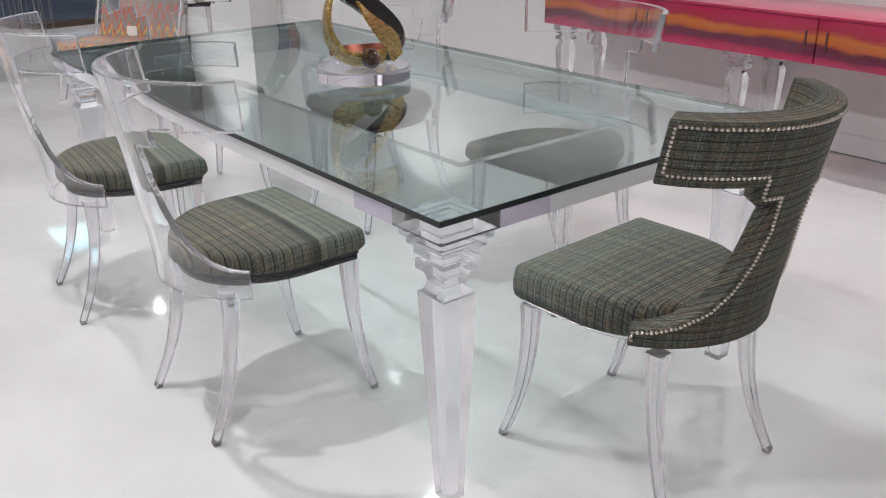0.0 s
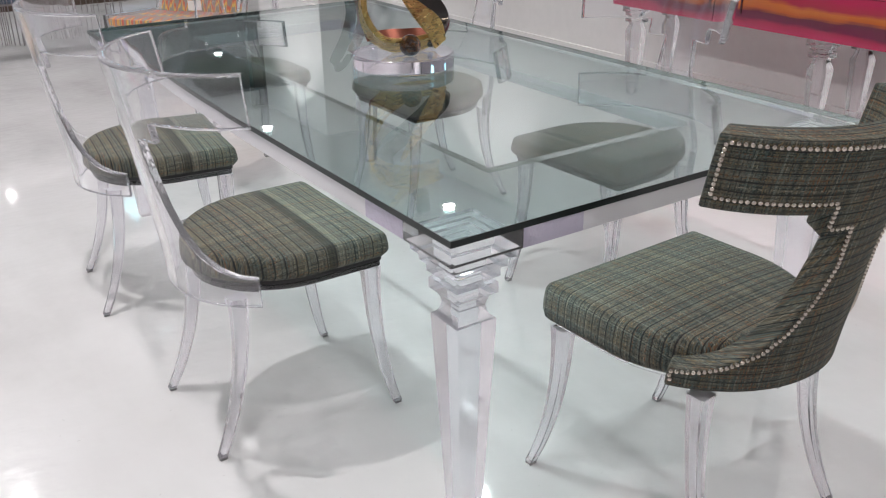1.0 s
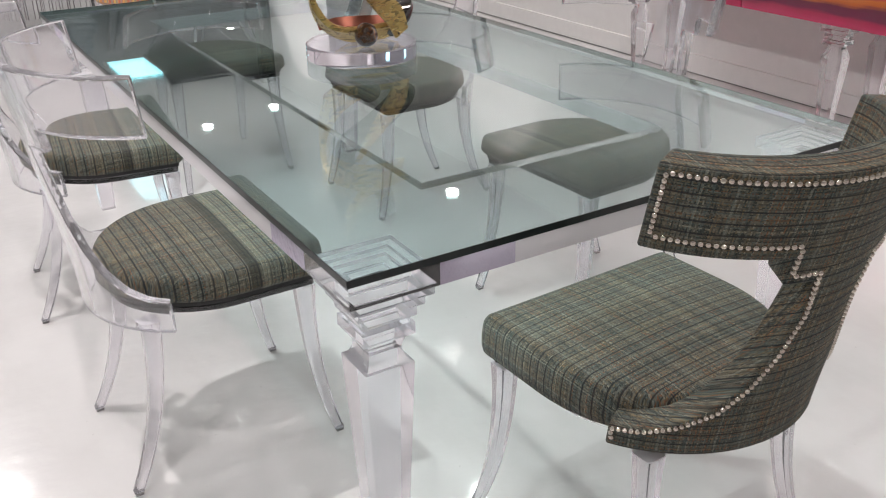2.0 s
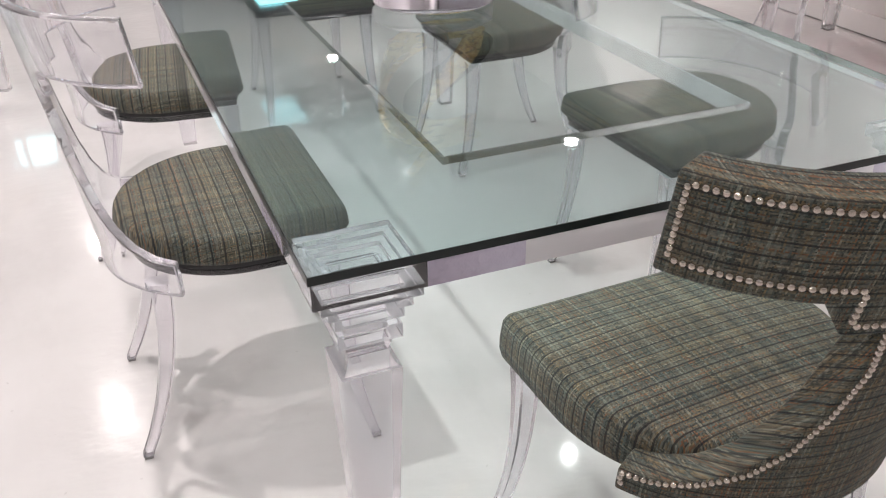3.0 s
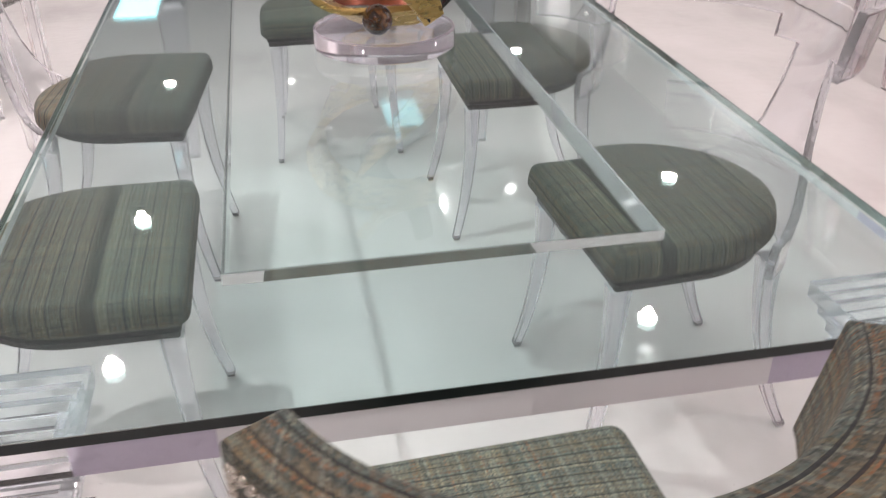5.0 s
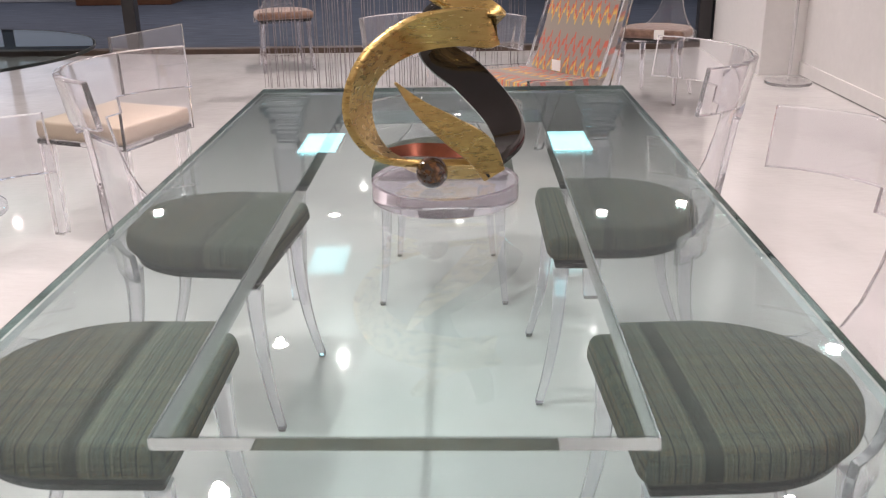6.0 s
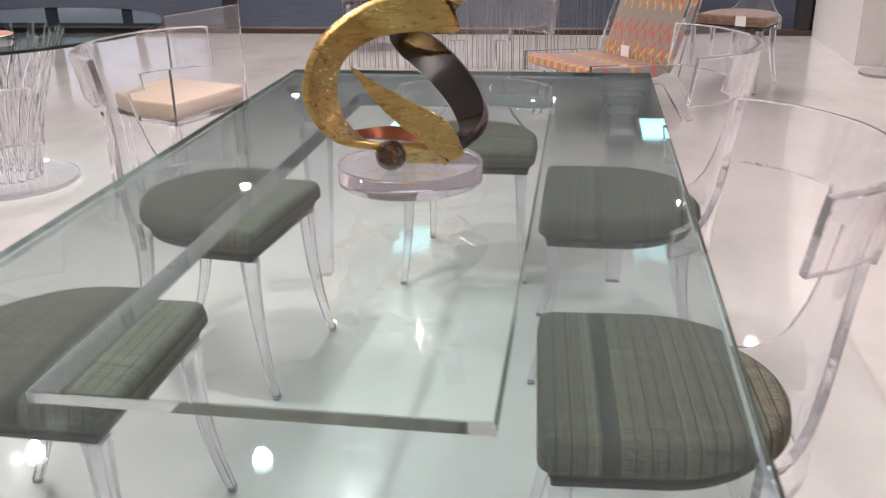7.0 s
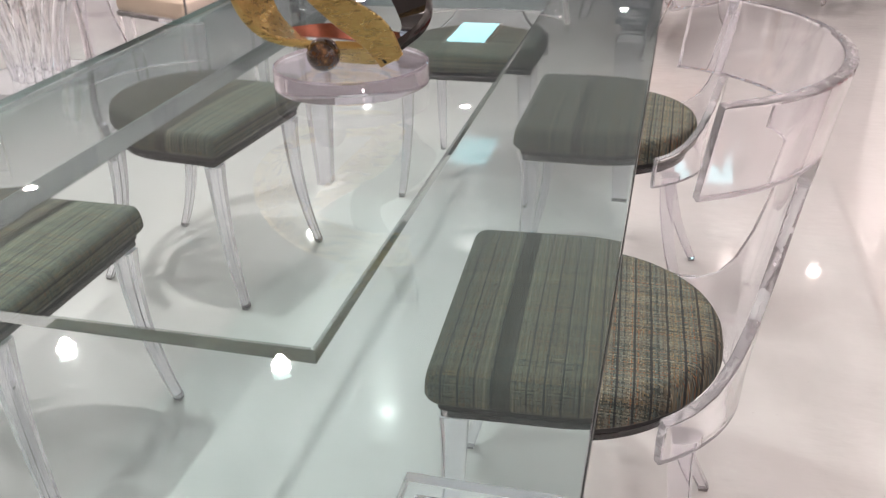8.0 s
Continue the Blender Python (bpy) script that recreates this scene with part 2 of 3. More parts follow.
def zigzag():
    """Flame-stitch cloth: rows of jagged red and yellow flames on grey. Reads UVs in metres."""
    k = Nodes("flame_stitch_cloth")
    u, v, _ = k.split(k.coord("UV"))
    saw = k.math("PINGPONG", u, 0.034)
    jag = k.math("PINGPONG", k.math("ADD", u, 0.006), 0.0115)
    big = k.math("PINGPONG", u, 0.06)
    h = k.math("ADD", v, k.math("ADD", k.math("MULTIPLY", saw, 3.0), k.math("ADD", k.math("MULTIPLY", jag, 3.2), k.math("MULTIPLY", big, 0.35))))
    f = k.math("FRACT", k.math("DIVIDE", h, 0.34))
    thread = k.noise(k.join(k.math("MULTIPLY", u, 500.0), k.math("MULTIPLY", v, 40.0)), 1.0, 2.0)
    col = k.ramp(f, [(0.0, (0.25, 0.225, 0.20)), (0.14, (0.66, 0.43, 0.08)), (0.20, (0.62, 0.24, 0.05)), (0.24, (0.52, 0.08, 0.04)), (0.31, (0.25, 0.225, 0.205)), (0.56, (0.52, 0.075, 0.04)), (0.68, (0.25, 0.225, 0.20))], "CONSTANT")
    k.set(Base_Color=k.mix(k.math("MULTIPLY", thread, 0.35), col, (0.42, 0.36, 0.3)), Roughness=0.9)
    k.bump(thread, 0.4, 0.001)
    return k.mat


ZIGZAG = zigzag()


def sunset_panel():
    k = Nodes("red_orange_striped_panel")
    c = k.coord()
    x, y, z = k.split(c)
    flow = k.noise(k.scaled(c, (1.0, 1.3, 4.0)), 1.7, 4.0, 0.5)
    h = k.math("ADD", k.math("MULTIPLY", k.math("SUBTRACT", z, 0.525), 4.7), k.math("MULTIPLY", k.math("SUBTRACT", flow, 0.5), 0.55))
    streak = k.noise(k.join(x, k.math("MULTIPLY", y, 1.2), k.math("MULTIPLY", z, 120.0)), 1.0, 3.0)
    h = k.math("ADD", h, k.math("MULTIPLY", k.math("SUBTRACT", streak, 0.5), 0.1))
    col = k.ramp(h, [(0.0, (0.50, 0.014, 0.09)), (0.13, (0.40, 0.012, 0.07)), (0.22, (0.17, 0.008, 0.05)), (0.38, (0.14, 0.012, 0.04)), (0.47, (0.50, 0.11, 0.02)), (0.60, (0.58, 0.16, 0.03)), (0.70, (0.40, 0.03, 0.06)), (0.92, (0.46, 0.018, 0.08))])
    k.set(Base_Color=col, Roughness=0.16, Coat_Weight=0.5)
    return k.mat


SUNSET = sunset_panel()


def carpet():
    k = Nodes("blue_grey_carpet")
    c = k.coord()
    n = k.noise(k.scaled(c, (1.0, 6.0, 1.0)), 3.0, 4.0)
    k.set(Base_Color=k.ramp(n, [(0.3, (0.016, 0.025, 0.045)), (0.6, (0.04, 0.056, 0.088)), (0.8, (0.085, 0.097, 0.12))]), Roughness=0.95)
    return k.mat


CARPET = carpet()


def glow(name, color, strength):
    k = Nodes(name)
    k.set(Base_Color=(*color, 1), Emission_Color=(*color, 1), Emission_Strength=strength)
    return k.mat


LAMP_L = 150.0
LAMP = glow("downlight_lamp", (1.0, 0.96, 0.93), LAMP_L)
TROFFER = glow("cool_light_panel", (0.38, 0.86, 0.95), 5.0)
SHOP = glow("lit_shop_window", (0.68, 0.83, 1.0), 0.26)


# ---------------------------------------------------------------- mesh kit
def link(name, bm, mat, parent=None, label="", smooth=True, shadow=True, closed=True):
    me = bpy.data.meshes.new(name)
    if closed:
        bmesh.ops.recalc_face_normals(bm, faces=bm.faces)
    for f in bm.faces:
        f.smooth = smooth
    bm.to_mesh(me)
    bm.free()
    me.materials.append(mat)
    if smooth:
        me.set_sharp_from_angle(angle=radians(35))
    ob = new(name, me)
    if parent is not None:
        ob.parent = parent
    if label:
        tagged(ob, label)
    ob.visible_shadow = shadow
    return ob


def part(name, bm, mat, parent, label="", smooth=True, shadow=True):
    return link(name, bm, mat, parent, label, smooth, shadow)


def clear(name, bm, parent, label="", mat=None, smooth=True):
    """A part of transparent acrylic; daylight and lamp light pass it."""
    return link(name, bm, mat or ACRYLIC, parent, label, smooth, False)


def glass_plate(name, bm, parent, label):
    """A plate whose upper face carries the gloss."""
    bmesh.ops.recalc_face_normals(bm, faces=bm.faces)
    for f in bm.faces:
        f.material_index = 0 if f.normal.z > 0.9 else 1
    ob = link(name, bm, GLASS, parent, label, smooth=False)
    ob.data.materials.append(GLASS_BACK)
    return ob


def thing(name, label, category, at, group=""):
    ob = new(name)
    ob.empty_display_size = 0.1
    ob.matrix_basis = at
    return tagged(ob, label, category, group)


def box(bm, x0, x1, y0, y1, z0, z1, bevel=0.0):
    v = [bm.verts.new((x, y, z)) for z in (z0, z1) for y in (y0, y1) for x in (x0, x1)]
    faces = [bm.faces.new([v[i] for i in q]) for q in ((0, 2, 3, 1), (4, 5, 7, 6), (0, 1, 5, 4), (2, 6, 7, 3), (0, 4, 6, 2), (1, 3, 7, 5))]
    if bevel:
        edges = list({e for f in faces for e in f.edges})
        bmesh.ops.bevel(bm, geom=edges, offset=bevel, segments=2, affect="EDGES", profile=0.6)
    return bm


def boxed(*args, **kw):
    return box(bmesh.new(), *args, **kw)


def rings(bm, loops, close=True, caps=True):
    """Skin a list of equal-length loops of points."""
    made = [[bm.verts.new(p) for p in loop] for loop in loops]
    n = len(made[0])
    for a, b in zip(made, made[1:]):
        for i in range(n if close else n - 1):
            j = (i + 1) % n
            bm.faces.new((a[i], a[j], b[j], b[i]))
    if caps:
        bm.faces.new(list(reversed(made[0])))
        bm.faces.new(made[-1])
    return bm


def circle(r, z, n=32, cx=0.0, cy=0.0):
    return [(cx + r * math.cos(2 * math.pi * i / n), cy + r * math.sin(2 * math.pi * i / n), z) for i in range(n)]


def lathe(profile, n=32, cx=0.0, cy=0.0):
    return rings(bmesh.new(), [circle(r, z, n, cx, cy) for r, z in profile])


def square(s, z, cx=0.0, cy=0.0, cut=0.0):
    if not cut:
        return [(cx + a * s, cy + b * s, z) for a, b in ((-1, -1), (1, -1), (1, 1), (-1, 1))]
    out = []
    for a, b in ((-1, -1), (1, -1), (1, 1), (-1, 1)):
        p, q = (cx + a * s, cy + b * (s - cut), z), (cx + a * (s - cut), cy + b * s, z)
        out += [p, q] if a * b > 0 else [q, p]
    return out


def uv_metres(bm, fn):
    layer = bm.loops.layers.uv.new("UVMap")
    for f in bm.faces:
        for loop in f.loops:
            loop[layer].uv = fn(loop.vert.co, f.normal)


def uvd_metres_from(bm, coords):
    layer = bm.loops.layers.uv.new("UVMap")
    for f in bm.faces:
        for loop in f.loops:
            loop[layer].uv = coords[loop.vert]


# ---------------------------------------------------------------- the room
def structure(name, bm, mat, label, category):
    return tagged(link(name, bm, mat, smooth=False), label, category, kind="structure")


structure("floor", boxed(-6.0, 2.78, -4.0, 8.2, -0.1, 0.0), FLOOR, "polished glossy white showroom floor with faint mottling painted in for light streaks", "floor")
structure("wall_east", boxed(2.78, 2.98, -4.0, 8.2, -0.1, CEIL), WALL, "plain white painted showroom side wall", "wall")
structure("wall_south", boxed(-6.2, 2.98, -4.2, -4.0, -0.1, CEIL), WALL, "plain white painted end wall", "wall")
structure("wall_west", boxed(-6.2, -6.0, -4.0, 8.34, -0.1, CEIL), WALL, "plain white painted side wall", "wall")
structure("ceiling", boxed(-6.2, 2.98, -4.2, 14.2, CEIL, CEIL + 0.1), CEILING, "flat grey painted showroom ceiling", "ceiling")
structure("baseboard", boxed(2.764, 2.78, -4.0, 6.735, 0.006, 0.11, bevel=0.003), WALL, "white painted baseboard along the wall", "baseboard")
structure("trim", boxed(2.772, 2.78, -4.0, 6.735, 0.0, 0.005), TRIM, "thin dark joint where wall meets floor", "trim")
structure("wall_pilaster", boxed(2.45, 2.78, 6.74, 8.2, 0.0, CEIL), WALL, "white painted wall pier beside the opening", "wall")
structure("threshold", boxed(-6.0, 2.45, 8.2, 8.34, -0.1, 0.05, bevel=0.006), BROWN_TRIM, "dark brown threshold at the shop front", "threshold")
structure("corridor_floor", boxed(-11.0, 6.0, 8.34, 14.0, -0.1, -0.004), CARPET, "blue grey streaked corridor carpet", "carpet")
structure("wall_north", boxed(-11.2, 6.2, 14.0, 14.2, -0.1, CEIL), plain("dark_shop_wall", (0.05, 0.055, 0.07), 0.5, vary=0.4, scale=1.5), "dark shop front across the corridor", "wall")
structure("wall_corridor_east", boxed(6.0, 6.2, 8.2, 14.0, -0.1, CEIL), DARK, "dark end wall of the corridor", "wall")
structure("wall_shopfront", boxed(2.45, 6.0, 8.2, 8.34, -0.1, CEIL), DARK, "dark shop front beside the opening", "wall")
structure("wall_corridor_west", boxed(-11.2, -11.0, 8.2, 14.0, -0.1, CEIL), DARK, "dark end wall of the corridor", "wall")
structure("wall_shopfront_west", boxed(-11.0, -6.2, 8.2, 8.34, -0.1, CEIL), DARK, "dark shop front beside the showroom", "wall")
structure("corridor_ceiling_west", boxed(-11.2, -6.2, 8.2, 14.2, CEIL, CEIL + 0.1), CEILING, "flat grey corridor ceiling", "ceiling")
structure("corridor_ceiling", boxed(2.98, 6.2, 8.2, 14.2, CEIL, CEIL + 0.1), CEILING, "flat grey corridor ceiling", "ceiling")
for px in (-3.15, 2.37):
    tagged(link("window_post", boxed(px - 0.06, px + 0.06, 8.22, 8.34, 0.05, CEIL, bevel=0.004), DARK, smooth=False), "dark bronze post of the shop front", "post", kind="structure")

# shops across the corridor
structure("shop_ledge", boxed(-10.98, 5.98, 13.84, 13.92, -0.002, 0.075, bevel=0.01), plain("blue_grey_ledge", (0.22, 0.24, 0.28), 0.4, vary=0.2, scale=2), "blue grey ledge along the shop fronts", "ledge")
tagged(link("shop_counter", boxed(-5.75, -4.3, 13.2, 13.8, -0.004, 0.75, bevel=0.02), BROWN_WOOD), "brown wooden counter across the corridor", "counter")
tagged(link("shop_counter", boxed(0.6, 2.0, 13.3, 13.8, -0.004, 0.62, bevel=0.02), BROWN_WOOD), "brown wooden counter across the corridor", "counter")
for x0, x1, z0, z1 in ((-10.6, -8.75, 0.16, 2.2), (-8.5, -7.35, 0.16, 2.2), (-7.15, -5.9, 0.16, 2.2), (-4.2, -3.35, 0.16, 0.6), (-2.4, -0.4, 0.35, 0.75), (2.3, 4.0, 0.4, 1.0)):
    w = thing("shop_window", "lit shop window across the dark corridor", "window", pose(0, 0, 0))
    tagged(w, kind="structure")
    part("pane", boxed(x0, x1, 13.97, 13.99, z0, z1), SHOP, w, "pale lit pane")
    part("frame", boxed(x0 - 0.05, x1 + 0.05, 13.93, 13.966, z0 - 0.06, z0 - 0.004), WHITE_METAL, w)


# ---------------------------------------------------------------- lamps
BEAM_W, BEAM_COLOR = 72.0, (1.0, 0.943, 0.928)


def downlight(x, y, watts):
    d = thing("downlight", "small round recessed ceiling downlight, switched on", "ceiling light", pose(x, y, CEIL), "ceiling downlights")
    part("ring", rings(bmesh.new(), [circle(r, z, 24) for r, z in ((0.05, -0.001), (0.075, -0.001), (0.07, -0.012), (0.05, -0.008))], caps=False), WHITE_METAL, d)
    part("lamp", rings(bmesh.new(), [circle(0.048, -0.006, 20), circle(0.048, -0.002, 20)]), LAMP, d, "glowing warm white lamp")
    beam = bpy.data.lights.new("beam", "SPOT")
    beam.energy, beam.color, beam.shadow_soft_size = watts, BEAM_COLOR, 0.028
    beam.spot_size, beam.spot_blend = radians(100 if x > 1.9 else 140), 0.6
    part_of = new("beam", beam)
    part_of.parent = d
    part_of.location = (0, 0, -0.03)
    part_of.rotation_euler = (0, radians(-16) if x > 1.9 else 0, 0)     # wall washers lean to the wall


# the last lamp, far west, is added out of view to brighten the corridor
LAMPS = ((-1.1, -1.6, 0.85), (-1.1, -0.1, 1.0), (-1.1, 1.45, 2.3), (-1.1, 2.95, 1.2), (-1.1, 4.48, 1.9), (-1.1, 7.05, 2.6), (-2.26, 2.86, 0.8), (-3.8, 4.66, 1.2),
         (-3.8, 1.2, 1.0), (-2.75, 7.2, 1.9), (-3.0, -1.4, 0.7), (1.55, 2.85, 0.45), (1.3, 7.1, 1.9), (2.07, 7.35, 1.1), (2.35, 4.42, 1.3), (1.55, 0.0, 0.55),
         (2.2, 1.45, 1.65), (2.2, -0.6, 1.9), (1.3, -2.2, 0.7), (-3.5, 11.2, 2.6), (0.0, 11.2, 2.6), (3.0, 11.2, 2.6), (-1.5, 12.8, 2.6), (-6.2, 11.2, 2.6), (-8.2, 12.4, 2.6))
for lx, ly, share in LAMPS:
    downlight(lx, ly, BEAM_W * share)
for lx in (1.29, -1.6):
    p = thing("light_panel", "cool white rectangular ceiling light panel, switched on", "ceiling light", pose(lx, 9.7, CEIL))
    part("diffuser", boxed(-0.22, 0.22, -0.42, 0.42, -0.02, -0.006), TROFFER, p, "glowing cool white diffuser")
    fr = boxed(-0.25, -0.22, -0.45, 0.45, -0.025, -0.001)
    box(fr, 0.22, 0.25, -0.45, 0.45, -0.025, -0.001)
    part("frame", fr, WHITE_METAL, p)


# ---------------------------------------------------------------- klismos chairs
def d_outline(front, half, rear, n=40):
    """Seat plan: straight front with rounded corners, straight sides, elliptical rear."""
    pts = []
    r = 0.025
    for i in range(5):
        a = math.pi / 2 * i / 4
        pts.append((half - r + r * math.cos(a), front - r + r * math.sin(a)))
    for i in range(5):
        a = math.pi / 2 + math.pi / 2 * i / 4
        pts.append((-half + r + r * math.cos(a), front - r + r * math.sin(a)))
    pts.append((-half, front * 0.5))
    for i in range(n + 1):
        a = math.pi + math.pi * i / n
        pts.append((half * math.cos(a), 0.03 + (0.03 - rear) * math.sin(a)))
    pts.append((half, front * 0.5))
    return pts


def inset(outline, d):
    n, out = len(outline), []
    for i in range(n):
        a, b = Vector(outline[i - 1]), Vector(outline[(i + 1) % n])
        t = (b - a).normalized()
        out.append((outline[i][0] - t.y * d, outline[i][1] + t.x * d))
    return out


def cushion(outline, z0, z1, r, puff):
    bm = bmesh.new()
    loops = [[(x, y, z0) for x, y in inset(outline, 0.012)], [(x, y, z0 + 0.01) for x, y in inset(outline, 0.001)]]
    loops += [[(x, y, z0 + (z1 - r - z0) * f) for x, y in inset(outline, -0.003 * math.sin(math.pi * f))] for f in (0.4, 0.7, 1.0)]
    for k in range(1, 5):
        a = math.pi / 2 * k / 4
        loops.append([(x, y, z1 - r + r * math.sin(a)) for x, y in inset(outline, r * (1 - math.cos(a)))])
    base = inset(outline, r)
    for f in (0.85, 0.6, 0.35, 0.12):
        loops.append([(x * f, (y - 0.02) * f + 0.02, z1 + puff * (1 - f * f)) for x, y in base])
    rings(bm, loops)
    bm.normal_update()

    def fn(co, nrm):
        if abs(nrm.y) > 0.6 and nrm.z < 0.7 and co.y > 0.1:
            return co.x, co.y - (co.z - z1)
        if abs(nrm.x) > 0.75 and nrm.z < 0.6:
            return co.x + (z1 - co.z) * (1 if co.x > 0 else -1), co.y
        return co.x, co.y
    uv_metres(bm, fn)
    return bm


RISE = ((12, 0.755), (14, 0.70), (18, 0.625), (24, 0.565), (32, 0.52), (42, 0.488), (52, 0.472), (62, 0.466))


def back_point(a, z, top_half, top_y, top_deep, low_half=0.25, low_deep=0.238):
    t = max(0.0, (z - 0.42) / 0.5)
    k = t ** 1.2
    hx = low_half + (top_half - low_half) * k
    yc = top_y * k
    yd = low_deep + (top_deep - low_deep) * k
    r = radians(a)
    return Vector((hx * math.sin(r), yc - yd * math.cos(r), z))


def rise(a):
    a = abs(a)
    if a <= 12:
        return 0.755
    for (a0, z0), (a1, z1) in zip(RISE, RISE[1:]):
        if a <= a1:
            return z0 + (z1 - z0) * (a - a0) / (a1 - a0)
    return RISE[-1][1]


def back_shell(thick, a_top, z_low, shape, z_top=0.92, lift=0.0):
    """The one-piece back: a band round the seat's rear, a narrow spine, a small step and a wide curved rest."""
    cols = sorted({s * a for a in (0, 4, 8, 12, 14, 16, 18, 21, 24, 28, 32, 37, 42, 47, 52, 57, 62, a_top) for s in (-1, 1)})
    bm = bmesh.new()
    coords, made, cells = {}, {}, []

    def vert(key, a, z):
        if key not in made:
            p = back_point(a, z, *shape)
            da = back_point(a + 0.5, z, *shape) - back_point(a - 0.5, z, *shape)
            dz = back_point(a, z + 0.01, *shape) - back_point(a, z - 0.01, *shape)
            n = da.cross(dz).normalized()
            pair = (bm.verts.new(p + n * thick / 2), bm.verts.new(p - n * thick / 2))
            for v in pair:
                side = 0.0 if v is pair[0] else 0.05
                coords[v] = (radians(a) * 0.27 + side, z + side)
            made[key] = pair
        return made[key]

    def zone(a0, a1, rows, za, zb, tag):
        for i in range(rows):
            q = []
            for a, k in ((a0, i), (a1, i), (a1, i + 1), (a0, i + 1)):
                lo, hi = za(a), zb(a)
                z = lo + (hi - lo) * k / rows
                q.append(vert((a, round(z, 5)), a, z))
            cells.append(q)

    for a0, a1 in zip(cols, cols[1:]):
        far = max(abs(a0), abs(a1))
        if far <= 62:
            zone(a0, a1, 7, lambda a: z_low, lambda a: rise(a) + (lift if abs(a) <= 12 else 0.0), "low")
        if far <= 24:
            zone(a0, a1, 2, lambda a: 0.755 + lift, lambda a: 0.80 + lift, "step")
        zone(a0, a1, 4, lambda a: 0.80 + lift, lambda a: z_top, "rest")
    # the step sits on the spine but overhangs it at both sides
    for q in cells:
        bm.faces.new([p[0] for p in q])
        bm.faces.new([p[1] for p in reversed(q)])
    count = {}
    for q in cells:
        for i in range(4):
            e = (id(q[i]), id(q[(i + 1) % 4]))
            key = tuple(sorted(e))
            count.setdefault(key, []).append((q[i], q[(i + 1) % 4]))
    for pairs in count.values():
        if len(pairs) == 1:
            a, b = pairs[0]
            bm.faces.new((b[0], a[0], a[1], b[1])).material_index = 1
    uvd_metres_from(bm, coords)
    return bm


def sabre_leg(bm, top, foot, w_top, w_foot, z_top, n=9):
    loops = []
    for i in range(n + 1):
        s = i / n
        k = s ** 2.3
        x = top[0] + (foot[0] - top[0]) * k
        y = top[1] + (foot[1] - top[1]) * k
        w = w_top + (w_foot - w_top) * s ** 0.7
        loops.append(square(w / 2, z_top + (0.008 - z_top) * s, x, y, cut=0.003))
    rings(bm, loops)
    bm.faces.ensure_lookup_table()
    # top face gets the added milky cap
    bm.faces[-2].material_index = 1
    return bm


def frame_parts(root, seat, feet, z_low):
    plate = bmesh.new()
    edge = inset(seat, 0.02)
    rings(plate, [[(x, y, z_low) for x, y in inset(edge, 0.003)], [(x, y, z_low + 0.003) for x, y in edge], [(x, y, z_low + 0.013) for x, y in edge], [(x, y, z_low + 0.015) for x, y in inset(edge, 0.002)]])
    clear("seat_frame", plate, root)
    for sx in (-1, 1):
        for tx, ty, fx, fy in feet:
            leg = clear("leg", sabre_leg(bmesh.new(), (sx * tx, ty), (sx * fx, fy), 0.042, 0.022, z_low - 0.002), root, mat=LEG_CLEAR)
            leg.visible_shadow = True
            leg.data.materials.append(MILKY_CAP)
            tip = square(0.0085, 0.0, sx * fx, fy), square(0.009, 0.0075, sx * fx, fy)
            part("foot_glide", rings(bmesh.new(), tip), GLIDE, leg, "grey foot glide")


CLEAR_SHAPE = (0.303, -0.05, 0.262)
FEET = ((0.195, 0.185, 0.215, 0.235), (0.165, -0.15, 0.187, -0.24))


def clear_chair(at, fabric, label, group):
    c = thing("dining_chair", label, "chair", at, group)
    seat = d_outline(0.222, 0.239, -0.21)
    frame_parts(c, seat, FEET, 0.41)
    board = bmesh.new()
    rings(board, [[(x, y, 0.4265) for x, y in inset(seat, 0.019)], [(x, y, 0.428) for x, y in inset(seat, 0.016)], [(x, y, 0.4385) for x, y in inset(seat, 0.016)]])
    part("seat_board", board, BOARD, c)
    part("cushion", cushion(seat, 0.439, 0.502, 0.022, 0.008), fabric, c)
    shell = back_shell(0.018, 72, 0.392, CLEAR_SHAPE, 0.946, 0.028)
    bmesh.ops.recalc_face_normals(shell, faces=shell.faces)
    rounded = [e for e in shell.edges if len(e.link_faces) == 2 and e.link_faces[0].material_index != e.link_faces[1].material_index]
    for f in bmesh.ops.bevel(shell, geom=rounded, offset=0.0036, segments=2, affect="EDGES", profile=0.5)["faces"]:
        f.material_index = 1
    rim = shell.copy()
    bmesh.ops.delete(shell, geom=[f for f in shell.faces if f.material_index == 1], context="FACES_ONLY")
    bmesh.ops.delete(rim, geom=[f for f in rim.faces if f.material_index == 0], context="FACES")
    back = link("backrest", shell, ACRYLIC, c, shadow=False, closed=False)
    for f in rim.faces:
        f.material_index = 0
    link("polished_edge", rim, ACRYLIC_EDGE, back, closed=False)
    return c


first = clear_chair(pose(-0.615, 0.82, 0, rz=-90), TWEED_SEAT, "clear acrylic dining chair with a plaid tweed cushion", "chairs round the glass table")
for m in (pose(-0.63, 1.71, 0, rz=-96), pose(0.0, 2.52, 0, rz=180)):
    copy_thing(first, m)
for m, cloth in ((pose(0.555, 0.815, 0, rz=93), TWEED_SEAT_B), (pose(0.515, 1.82, 0, rz=90), TWEED_SEAT_C)):
    clear_chair(m, cloth, "clear acrylic dining chair with a plaid tweed cushion", "chairs round the glass table")

# the fully upholstered chair at the near end
UP_SHAPE = (0.258, -0.085, 0.27, 0.252, 0.255)
end_chair = thing("upholstered_chair", "plaid tweed chair with nailhead trim on clear acrylic legs", "chair", pose(-0.02, -0.045, 0, rz=2.5), "chairs round the glass table")
